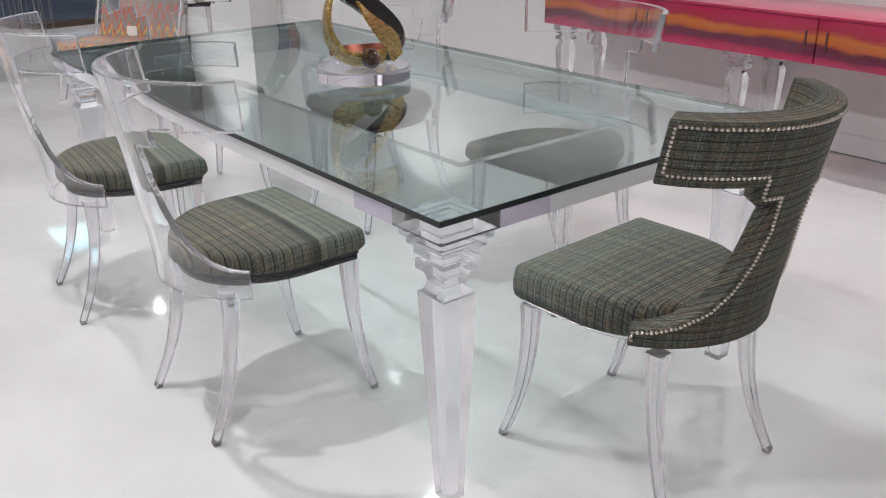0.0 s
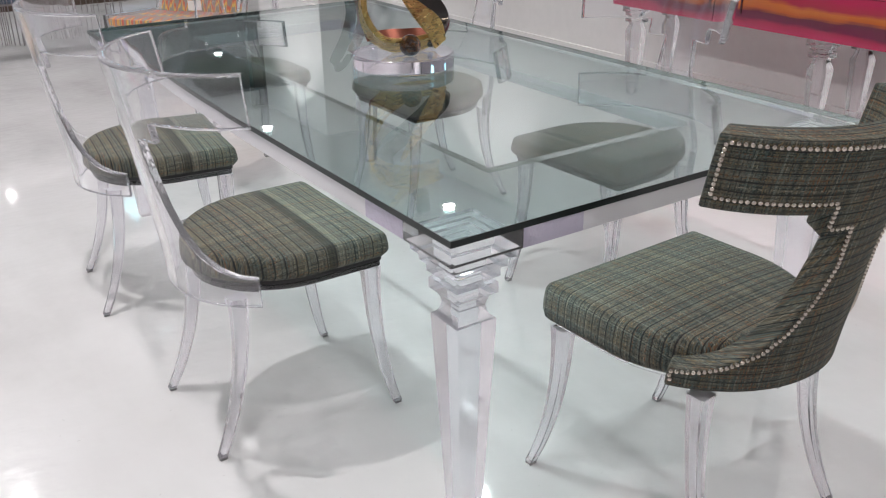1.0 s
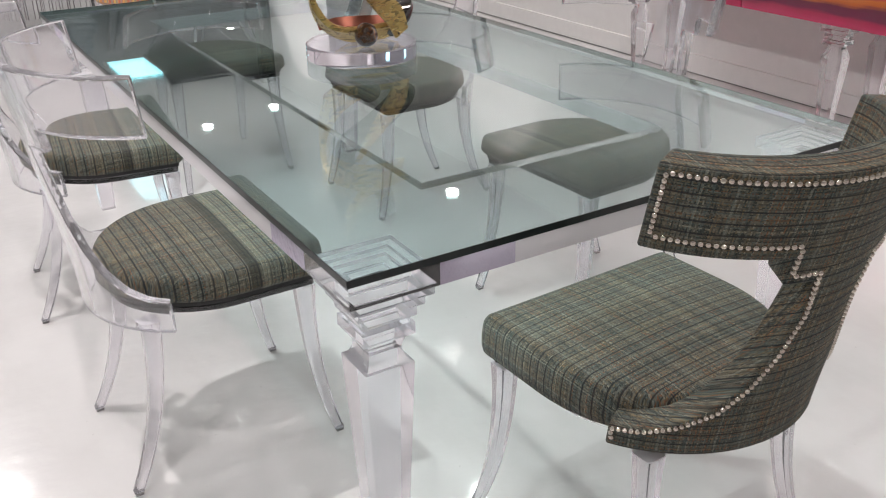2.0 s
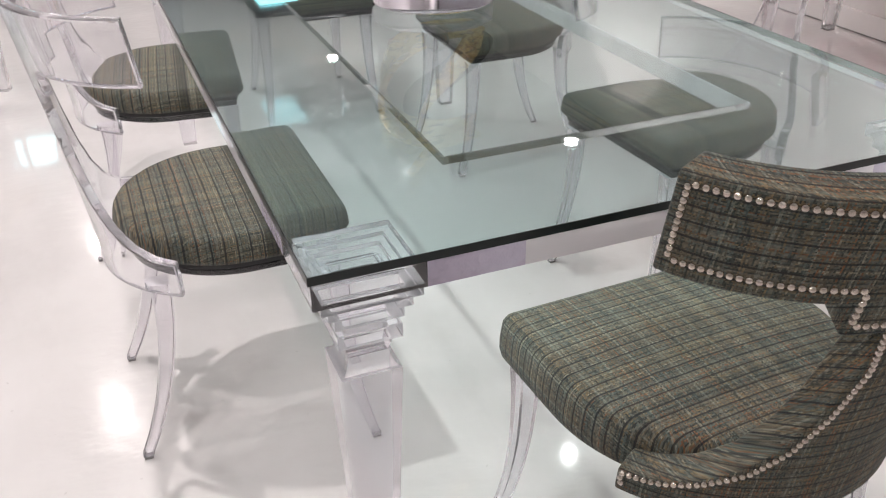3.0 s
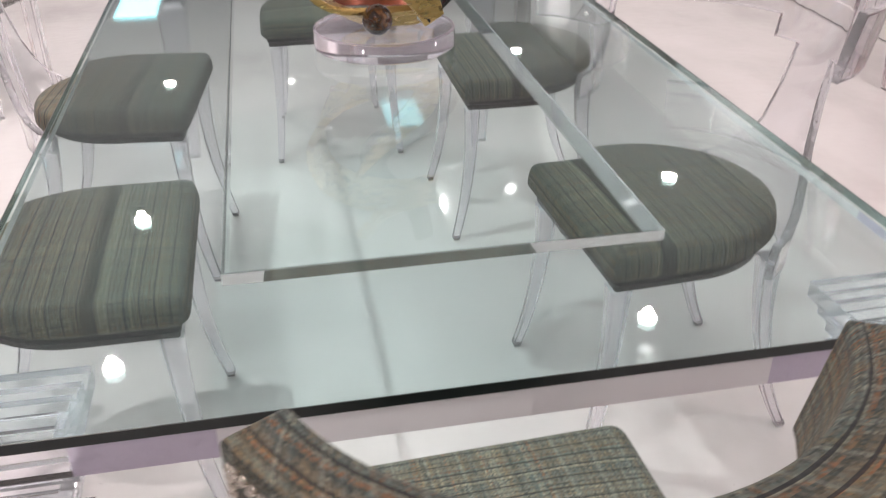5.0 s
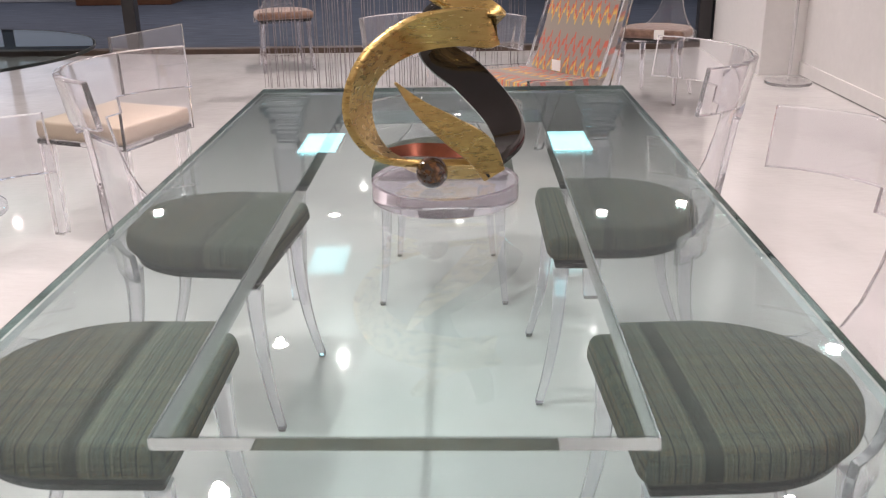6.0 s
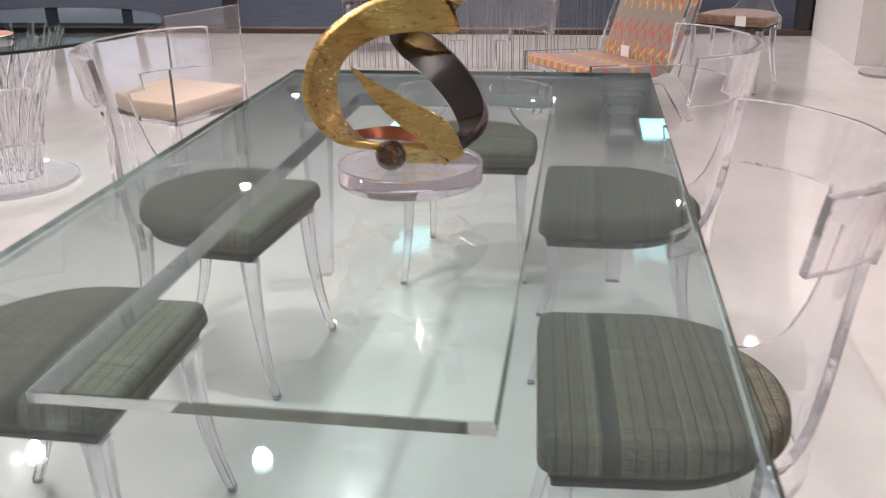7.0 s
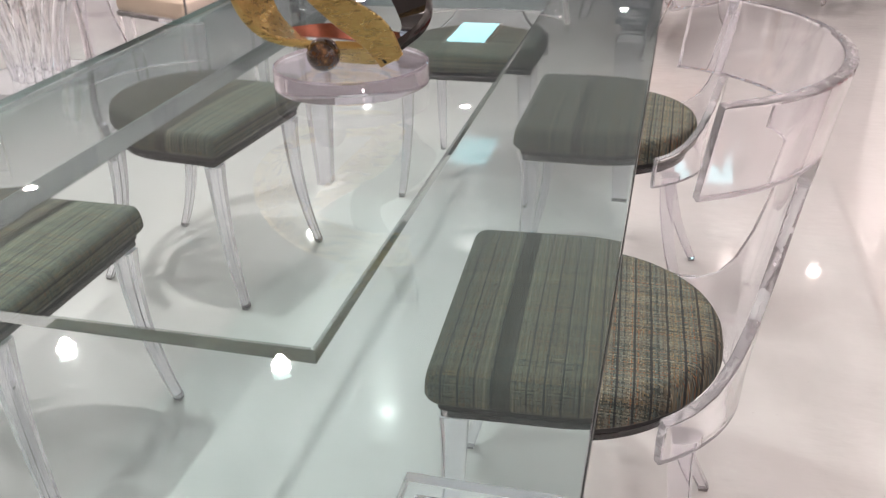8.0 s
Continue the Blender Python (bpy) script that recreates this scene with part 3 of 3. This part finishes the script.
end_seat = d_outline(0.215, 0.245, -0.235)
frame_parts(end_chair, inset(end_seat, 0.006), ((0.205, 0.18, 0.222, 0.252), (0.18, -0.17, 0.215, -0.25)), 0.4005)
part("seat", cushion(end_seat, 0.417, 0.505, 0.024, 0.01), TWEED, end_chair)
up = part("backrest", back_shell(0.052, 67, 0.424, UP_SHAPE, 0.935), TWEED, end_chair)
up.data.materials.append(TWEED)
bev = up.modifiers.new("soft edges", "BEVEL")
bev.width, bev.segments, bev.limit_method, bev.angle_limit = 0.014, 4, "ANGLE", radians(50)


def nail_path():
    """Corners of the nail line in angle and height, then walked at an even pace."""
    half = [(0, 0.922), (64, 0.922), (64, 0.823), (26, 0.823), (22.5, 0.823), (22.5, 0.772), (13, 0.772)]
    half += [(a - 2.5 if a < 40 else a - 1, z - 0.006) for a, z in RISE[1:]]
    half += [(60, 0.44)]
    dense = []
    for (a0, z0), (a1, z1) in zip(half, half[1:]):
        for i in range(400):
            dense.append((a0 + (a1 - a0) * i / 400, z0 + (z1 - z0) * i / 400))
    out, last = [], None
    for a, z in dense:
        p = back_point(a, z, *UP_SHAPE)
        if last is None or (p - last).length >= 0.0091:
            out.append((a, z))
            last = p
    return out


nail_bm = bmesh.new()
rings(nail_bm, [circle(0.0047, 0.0, 10), circle(0.0045, 0.002, 10), circle(0.0032, 0.0038, 10), circle(0.0011, 0.0047, 10)])
nail_me = None
for a, z in nail_path():
    for s in (-1, 1):
        if a == 0 and s < 0:
            continue
        p = back_point(s * a, z, *UP_SHAPE)
        da = back_point(s * a + 0.5, z, *UP_SHAPE) - back_point(s * a - 0.5, z, *UP_SHAPE)
        dz = back_point(s * a, z + 0.01, *UP_SHAPE) - back_point(s * a, z - 0.01, *UP_SHAPE)
        n = da.cross(dz).normalized()
        if nail_me is None:
            ob = part("nail", nail_bm, NICKEL, end_chair, "polished nickel nail head")
            nail_me = ob.data
        else:
            ob = new("nail", nail_me)
            ob.parent = end_chair
        ob.matrix_basis = Matrix.Translation(p + n * 0.0255) @ n.to_track_quat("Z", "Y").to_matrix().to_4x4()


# ---------------------------------------------------------------- the glass dining table
table = thing("dining_table", "rectangular green-tinted glass dining table on stepped clear acrylic legs", "table", pose(0, 0, 0))
W2, LEN = 0.61, 2.44
glass_bm = boxed(-W2 + 0.002, W2 - 0.002, 0.002, LEN - 0.002, TOP - 0.0115, TOP)
glass_plate("tabletop", glass_bm, table, "clear green-tinted plate glass")
rim = bmesh.new()
out = [(-W2, 0.0), (W2, 0.0), (W2, LEN), (-W2, LEN)]
inn = [(-W2 + 0.0015, 0.0015), (W2 - 0.0015, 0.0015), (W2 - 0.0015, LEN - 0.0015), (-W2 + 0.0015, LEN - 0.0015)]
zl, zh = TOP - 0.0125, TOP + 0.0004
lo_o, lo_i = [rim.verts.new((x, y, zl)) for x, y in out], [rim.verts.new((x, y, zl)) for x, y in inn]
hi_o, hi_i = [rim.verts.new((x, y, zh)) for x, y in out], [rim.verts.new((x, y, zh)) for x, y in inn]
for i in range(4):
    j = (i + 1) % 4
    for q in ((lo_o[i], lo_o[j], hi_o[j], hi_o[i]), (hi_o[i], hi_o[j], hi_i[j], hi_i[i]), (hi_i[i], hi_i[j], lo_i[j], lo_i[i]), (lo_i[i], lo_i[j], lo_o[j], lo_o[i])):
        face = rim.faces.new(q)
        face.material_index = 1 if q[0] is hi_i[i] else 0
part("glass_edge", rim, EDGE, table, "dark green polished glass edge", smooth=False).data.materials.append(EDGE_INSIDE)

UNDER = TOP - 0.0135
# thick clear acrylic frame below the glass, open in the middle
SX, S0, S1, SH = 0.305, 0.305, 2.135, 0.04
FX, F0, F1 = W2 - 0.004, 0.004, LEN - 0.004
LX, LY, LS = 0.52, 0.092, 0.0715
ring_bm = bmesh.new()
cut_x = (-FX, -LX - LS, -LX + LS, -SX, SX, LX - LS, LX + LS, FX)
cut_y = (F0, LY - LS, LY + LS, S0, S1, LEN - LY - LS, LEN - LY + LS, F1)
grid = {(i, j, k): ring_bm.verts.new((x, y, z)) for i, x in enumerate(cut_x) for j, y in enumerate(cut_y) for k, z in enumerate((UNDER - SH, UNDER - 0.001))}
for i in range(7):
    for j in range(7):
        if i == 3 and j == 3:
            continue
        ring_bm.faces.new([grid[p] for p in ((i, j, 1), (i + 1, j, 1), (i + 1, j + 1, 1), (i, j + 1, 1))])
        if i in (1, 5) and j in (1, 5):
            continue                      # the legs are bonded in here
        ring_bm.faces.new([grid[p] for p in ((i, j + 1, 0), (i + 1, j + 1, 0), (i + 1, j, 0), (i, j, 0))])
for n in range(7):
    for p, q in (((n, 0), (n + 1, 0)), ((n + 1, 7), (n, 7)), ((0, n + 1), (0, n)), ((7, n), (7, n + 1))):
        # cells 2 and 4 take the painted lavender reflection, cell 3 the whitened side
        ring_bm.faces.new([grid[(*p, 0)], grid[(*q, 0)], grid[(*q, 1)], grid[(*p, 1)]]).material_index = {2: 2, 3: 1, 4: 2}.get(n, 3)
for p, q in (((4, 3), (3, 3)), ((3, 4), (4, 4)), ((3, 3), (3, 4)), ((4, 4), (4, 3))):
    ring_bm.faces.new([grid[(*p, 0)], grid[(*q, 0)], grid[(*q, 1)], grid[(*p, 1)]])
slab = clear("under_frame", ring_bm, table, "thick clear acrylic frame under the glass", CRYSTAL, False)
slab.data.materials.append(FRAME_SIDE)
slab.data.materials.append(REFLECTED_LILAC)
slab.data.materials.append(LEG_CLEAR)
# added tinted strips just inside the opening cast the thin shadow lines on the floor
for x0, x1, y0, y1 in ((-SX + 0.002, -SX + 0.0045, S0 + 0.006, S1 - 0.006), (SX - 0.0045, SX - 0.002, S0 + 0.006, S1 - 0.006), (-SX + 0.006, SX - 0.006, S0 + 0.002, S0 + 0.0045), (-SX + 0.006, SX - 0.006, S1 - 0.0045, S1 - 0.002)):
    part("shadow_strip", boxed(x0, x1, y0, y1, UNDER - SH, UNDER - 0.001), SHADOW_STRIP, table, "added tinted strip that casts a thin shadow line", smooth=False)

LEG_STACK = ((0.0715, UNDER - SH, 0.660), (0.060, 0.6595, 0.640), (0.050, 0.6395, 0.618), (0.036, 0.6175, 0.608), (0.0475, 0.6075, 0.583), (0.034, 0.5825, 0.568))


def table_leg(cx, cy):
    """Stepped square blocks over a hollowed neck and a tapering shaft, open at the top where it is bonded to the frame."""
    loops = []
    for i, (s, zt, zb) in enumerate(LEG_STACK):
        loops += [square(s, zt, cx, cy)] if i == 0 else [square(s - 0.0015, zt, cx, cy), square(s, zt - 0.0015, cx, cy)]
        loops += [square(s, zb + 0.0015, cx, cy), square(s - 0.0015, zb, cx, cy)]
    for i in range(1, 6):
        a = math.pi / 2 * i / 5
        loops.append(square(0.029 + 0.0165 * (1 - math.cos(a)), 0.568 - 0.038 * math.sin(a), cx, cy))
    loops += [square(0.0455, 0.527, cx, cy), square(0.024, 0.0, cx, cy)]
    bm = rings(bmesh.new(), loops, caps=False)
    bm.verts.ensure_lookup_table()
    bm.faces.new(bm.verts[-4:])
    return bm


for sx in (-1, 1):
    for cy in (LY, LEN - LY):
        clear("leg", table_leg(sx * LX, cy), table, "stepped and tapered clear acrylic leg", LEG_CLEAR, False)


# ---------------------------------------------------------------- sculpture on the table
def smooth_path(points, n):
    """Catmull-Rom through the given places."""
    p = [Vector(q) for q in points]
    p = [2 * p[0] - p[1]] + p + [2 * p[-1] - p[-2]]
    out = []
    for k in range(1, len(p) - 2):
        for i in range(n):
            t = i / n
            a, b, c, d = p[k - 1:k + 3]
            out.append(0.5 * ((2 * b) + (c - a) * t + (2 * a - 5 * b + 4 * c - d) * t * t + (3 * b - a - 3 * c + d) * t ** 3))
    return out + [p[-2]]


def ribbon(points, across, widths, thick):
    """A flat band along a path; across: the direction of its breadth at each given place."""
    path = smooth_path(points, 8)
    wide = smooth_path(across, 8)
    w = smooth_path([(v, 0, 0) for v in widths], 8)
    loops = []
    for i, p in enumerate(path):
        t = (path[min(i + 1, len(path) - 1)] - path[max(i - 1, 0)]).normalized()
        b = (wide[i] - t * wide[i].dot(t)).normalized() * max(w[i].x, 0.002) / 2
        n = t.cross(b).normalized() * thick / 2
        loops.append([tuple(p + b * 0.94 + n), tuple(p + b + n * 0.4), tuple(p + b - n * 0.4), tuple(p + b * 0.94 - n), tuple(p - b * 0.94 - n), tuple(p - b - n * 0.4), tuple(p - b + n * 0.4), tuple(p - b * 0.94 + n)])
    return rings(bmesh.new(), loops)


art = thing("abstract_sculpture", "looping gold leaf and black ribbon sculpture on clear disc", "sculpture", pose(0, 0, 0))
DC = (0.034, 1.205)
clear("disc_base", lathe([(0.15, TOP + 0.001), (0.154, TOP + 0.004), (0.154, TOP + 0.041), (0.15, TOP + 0.044)], 64, *DC), art, "thick clear acrylic disc", LAVENDER)
DT = TOP + 0.045
part("gold_band", ribbon([(0.135, 1.175, 0.815), (0.06, 1.178, 0.803), (-0.03, 1.168, 0.818), (-0.105, 1.145, 0.865), (-0.135, 1.14, 0.94), (-0.108, 1.15, 1.02), (-0.03, 1.165, 1.075), (0.06, 1.17, 1.092), (0.13, 1.18, 1.088), (0.105, 1.205, 1.12), (0.02, 1.22, 1.16), (-0.04, 1.22, 1.22)],
                       [(0.2, -0.6, 0.7), (0.1, -0.7, 0.7), (0, -0.9, 0.4), (-0.2, -1, 0.1), (-0.4, -0.9, 0.2), (-0.2, -0.8, 0.6), (0.1, -0.5, 0.9), (0.1, -0.2, 1), (0.1, 0.1, 1), (0.5, 0.4, 0.7), (0.4, 0.7, 0.6), (0.6, 0.7, 0.2)],
                       [0.05, 0.07, 0.088, 0.096, 0.096, 0.09, 0.08, 0.076, 0.074, 0.06, 0.055, 0.05], 0.016), GOLD, art, "gold leaf ribbon")
part("black_band", ribbon([(0.11, 1.16, 0.80), (0.165, 1.2, 0.85), (0.155, 1.235, 0.90), (0.09, 1.275, 0.97), (0.015, 1.3, 1.03), (0.02, 1.29, 1.1), (0.1, 1.25, 1.17), (0.12, 1.24, 1.25)],
                        [(0.6, -0.5, 0.4), (0.7, -0.3, 0.5), (0.75, 0.1, 0.6), (0.7, 0.2, 0.7), (0.65, 0.2, 0.7), (0.8, 0.4, 0.2), (0.9, 0.3, 0.1), (0.9, 0.2, 0.2)],
                        [0.035, 0.062, 0.074, 0.077, 0.072, 0.066, 0.055, 0.047], 0.022), BLACK, art, "glossy black ribbon")
part("inner_blade", ribbon([(-0.055, 1.09, 1.0), (-0.01, 1.10, 0.95), (0.05, 1.12, 0.90), (0.105, 1.14, 0.855), (0.135, 1.155, 0.80)],
                         [(0.4, 0.2, 0.8), (0.4, 0.2, 0.8), (0.4, 0.1, 0.9), (0.4, 0, 0.9), (0.5, 0, 0.8)], [0.004, 0.03, 0.055, 0.065, 0.05], 0.01), GOLD, art, "gold leaf blade")
part("copper_band", ribbon([(-0.09, 1.20, 0.835), (-0.02, 1.24, 0.83), (0.07, 1.24, 0.825), (0.135, 1.21, 0.83)],
                         [(0, 0.5, 1), (0, 0.6, 1), (0, 0.6, 1), (0, 0.5, 1)], [0.018, 0.03, 0.03, 0.02], 0.012), COPPER, art, "copper leaf ribbon")
ball = bmesh.new()
bmesh.ops.create_uvsphere(ball, u_segments=32, v_segments=20, radius=0.032, matrix=Matrix.Translation((0.01, 1.125, DT + 0.032)))
part("ball", ball, BALL, art, "polished brown stone ball")


# ---------------------------------------------------------------- sideboards along the wall
def turned_leg(bm, cx, cy, top):
    prof = ((0.055, 0), (0.055, 0.03), (0.042, 0.031), (0.042, 0.05), (0.03, 0.051), (0.03, 0.062), (0.044, 0.063), (0.044, 0.085), (0.028, 0.086), (0.028, 0.1), (0.042, 0.14))
    loops = [square(s, top - d, cx, cy) for s, d in prof] + [square(0.022, 0.0, cx, cy)]
    return rings(bm, loops)


sb = thing("sideboard", "long glossy red and orange striped sideboard on clear acrylic legs", "sideboard", pose(0, 0, 0))
part("body", boxed(2.32, 2.74, -0.95, 2.66, 0.527, 0.73, bevel=0.004), SUNSET, sb)
part("top", boxed(2.295, 2.75, -0.955, 2.665, 0.732, 0.746, bevel=0.003), SUNSET, sb)
for y0, y1 in ((1.823, 2.66), (0.908, 1.817), (-0.02, 0.902), (-0.95, -0.026)):
    part("door", boxed(2.30, 2.318, y0, y1, 0.525, 0.73, bevel=0.003), SUNSET, sb)
for seam in (1.82, 0.905, -0.023):
    for dy in (-0.052, 0.052):
        part("pull", boxed(2.2965, 2.2995, seam + dy - 0.0045, seam + dy + 0.0045, 0.585, 0.675), PULL, sb, "narrow dark recessed pull")
for ly in (2.52, 1.33, 0.14, -0.8):
    for lx in (2.36, 2.69):
        clear("leg", turned_leg(bmesh.new(), lx, ly, 0.524), sb)


# ---------------------------------------------------------------- flame-stitch lounge chair
def slab_between(p, q, across, half, thick, uv0):
    """A padded panel from p to q, of the given half width along across."""
    p, q, across = Vector(p), Vector(q), Vector(across).normalized()
    run = q - p
    n = across.cross(run).normalized()
    bm = bmesh.new()
    loops, coords = [], {}
    steps = 10
    for i in range(steps + 1):
        s = i / steps
        e = thick * (0.5 if i in (0, steps) else 1.0)
        c = p + run * s + n * 0.012 * math.sin(math.pi * s)
        loops.append([c - across * half - n * e / 2, c + across * half - n * e / 2, c + across * half * 0.98 + n * e / 2, c - across * half * 0.98 + n * e / 2])
    rings(bm, loops)
    layer = bm.loops.layers.uv.new("UVMap")
    for f in bm.faces:
        for loop in f.loops:
            d = loop.vert.co - p
            loop[layer].uv = (d.dot(across), uv0 + d.dot(run.normalized()))
    return bm


lounge = thing("lounge_chair", "lounge chair in orange flame-stitch cloth on clear acrylic sides", "chair", pose(0.52, 4.85, 0, rz=128))
part("seat", slab_between((0, 0.36, 0.36), (0, -0.2, 0.32), (1, 0, 0), 0.29, 0.07, 0.0), ZIGZAG, lounge)
part("backrest", slab_between((0, -0.22, 0.30), (0, -0.42, 0.83), (1, 0, 0), 0.29, 0.06, 0.6), ZIGZAG, lounge)
for sx in (-0.315, 0.315):
    side = bmesh.new()
    prof = [(0.36, 0.40), (0.36, 0.29), (0.22, 0.27), (0.30, 0.0), (0.25, 0.0), (0.12, 0.26), (-0.16, 0.25), (-0.36, 0.0), (-0.42, 0.0), (-0.28, 0.28), (-0.46, 0.84), (-0.40, 0.86), (-0.2, 0.36), (-0.1, 0.37)]
    a, b = [side.verts.new((sx - 0.012, y, z)) for y, z in prof], [side.verts.new((sx + 0.012, y, z)) for y, z in prof]
    side.faces.new(a)
    side.faces.new(list(reversed(b)))
    for i in range(len(prof)):
        j = (i + 1) % len(prof)
        side.faces.new((a[j], a[i], b[i], b[j]))
    clear("side_frame", side, lounge)
part("price_card", boxed(-0.05, 0.02, -0.135, -0.13, 0.365, 0.43), TAG, lounge, "small blank white card")


# ---------------------------------------------------------------- other seats and the round table
cream = thing("side_chair", "square clear acrylic chair with a thick cream cushion", "chair", pose(-1.43, 3.17, 0, rz=70))
SQUARE_SEAT = [(0.22, 0.21), (0.208, 0.222), (-0.208, 0.222), (-0.22, 0.21), (-0.22, -0.21), (-0.208, -0.222), (0.208, -0.222), (0.22, -0.21)]
part("cushion", cushion(SQUARE_SEAT, 0.428, 0.502, 0.012, 0.006), CREAM, cream)
clear("seat_plate", boxed(-0.222, 0.222, -0.222, 0.222, 0.408, 0.427, bevel=0.002), cream, smooth=False)
clear("back_panel", boxed(-0.225, 0.225, -0.242, -0.226, 0.408, 0.86, bevel=0.002), cream, smooth=False)
for lx in (-0.195, 0.195):
    for ly in (-0.195, 0.195):
        clear("leg", boxed(lx - 0.024, lx + 0.024, ly - 0.024, ly + 0.024, 0.0, 0.406, bevel=0.003), cream, smooth=False)
for m, lab in ((pose(1.45, 5.9, 0, rz=150), "clear acrylic chair with a brown fur seat"), (pose(-1.5, 7.35, 0, rz=200), "clear acrylic chair with a brown fur seat")):
    fur_chair = clear_chair(m, FUR, lab, "fur seat chairs")
    if m.translation.x > 0:
        part("price_card", boxed(-0.11, -0.04, 0.2265, 0.2295, 0.44, 0.505), TAG, fur_chair, "small blank white card")

rt = thing("round_table", "large round glass table on a flaring bundle of clear rods", "table", pose(-2.37, 3.29, 0))
glass_plate("tabletop", lathe([(0.795, 0.738), (0.795, 0.75)], 72), rt, "round tinted glass top")
ring = rings(bmesh.new(), [circle(0.797, 0.737, 72), circle(0.80, 0.7375, 72), circle(0.80, 0.7505, 72), circle(0.797, 0.751, 72)], caps=False)
part("glass_edge", ring, EDGE, rt)
clear("base_disc", lathe([(0.30, 0.0), (0.305, 0.004), (0.305, 0.028), (0.30, 0.032)], 48), rt, "", LAVENDER)
for i in range(18):
    a = 2 * math.pi * i / 18
    loops = []
    for s in range(5):
        f = s / 4
        r = 0.12 + 0.05 * f + 0.16 * f * f
        ang = a + 0.45 * f
        loops.append(circle(0.019, 0.034 + 0.70 * f, 8, r * math.cos(ang), r * math.sin(ang)))
    clear("rod", rings(bmesh.new(), loops), rt)

vase = thing("vase", "teal glittering glass vase on the round table", "vase", pose(-2.72, 3.46, 0.7515))
part("body", rings(bmesh.new(), [circle(r, z, 28) for r, z in ((0.05, 0.0), (0.055, 0.01), (0.06, 0.12), (0.075, 0.26), (0.07, 0.265), (0.055, 0.12), (0.045, 0.02))]), plain("teal_mosaic_glass", (0.05, 0.32, 0.30), 0.12, vary=0.8, scale=45, coat=1.0), vase)
plate = thing("plate", "pale pink shallow plate on the round table", "plate", pose(-2.17, 2.96, 0.7515))
part("body", lathe([(0.06, 0.0), (0.07, 0.004), (0.135, 0.018), (0.132, 0.021), (0.065, 0.008)], 40), plain("pale_pink_glaze", (0.5, 0.3, 0.24), 0.2, vary=0.2, scale=12), plate)

disc = thing("display_stand", "clear acrylic stand with a round floor plate and thin pole", "stand", pose(2.56, 6.36, 0))
clear("base_plate", lathe([(0.17, 0.0), (0.175, 0.004), (0.175, 0.02), (0.17, 0.024)], 48), disc)
clear("pole", lathe([(0.012, 0.026), (0.012, 1.5)], 12), disc)
clear("crystal", lathe([(0.004, 0.62), (0.02, 0.66), (0.026, 0.70), (0.012, 0.76), (0.004, 0.80)], 10, -0.05, -0.03), disc, "faceted hanging crystal")

part("ribbon", ribbon([(-0.03, 0.0, 1.30), (0.03, 0.0, 1.48), (-0.06, -0.09, 1.66), (-0.18, -0.15, 1.80), (-0.20, -0.03, 1.95), (-0.08, 0.04, 2.0), (-0.03, -0.05, 1.88)],
                     [(1, -0.3, 0.1), (1, -0.2, 0.1), (0.9, -0.3, 0.4), (0.7, -0.4, 0.6), (0.5, 0.1, 0.9), (0.6, 0.4, 0.5), (0.9, 0.2, 0.1)], [0.07, 0.1, 0.11, 0.1, 0.09, 0.09, 0.07], 0.014), BLACK, disc, "dark twisted ribbon")
part("ribbon", ribbon([(0.09, 0.0, 1.36), (0.16, 0.03, 1.56), (0.09, 0.0, 1.74), (-0.02, -0.03, 1.86)], [(1, -0.3, 0.1), (0.9, -0.2, 0.2), (0.9, -0.3, 0.4), (0.7, -0.4, 0.6)], [0.08, 0.1, 0.1, 0.06], 0.014), COPPER, disc, "copper twisted ribbon")

# string curtain: many thin grey strands
strands = bmesh.new()
rng = random.Random(4)
x = -1.48
while x < 0.55:
    if rng.random() < 0.85:
        wdt = rng.uniform(0.003, 0.007)
        y = 6.4 + rng.uniform(-0.05, 0.05)
        box(strands, x, x + wdt, y, y + 0.004, 0.004, 1.05)
    x += rng.uniform(0.012, 0.03)
curtain = thing("string_screen", "low screen of thin grey hanging strings", "screen", pose(0, 0, 0))
tagged(part("fringe", strands, plain("grey_string", (0.19, 0.17, 0.178), 0.6, vary=0.4, scale=3), curtain, smooth=False), kind="stuff")
part("rail", boxed(-1.52, 0.58, 6.34, 6.46, 1.051, 1.08, bevel=0.004), WHITE_METAL, curtain)
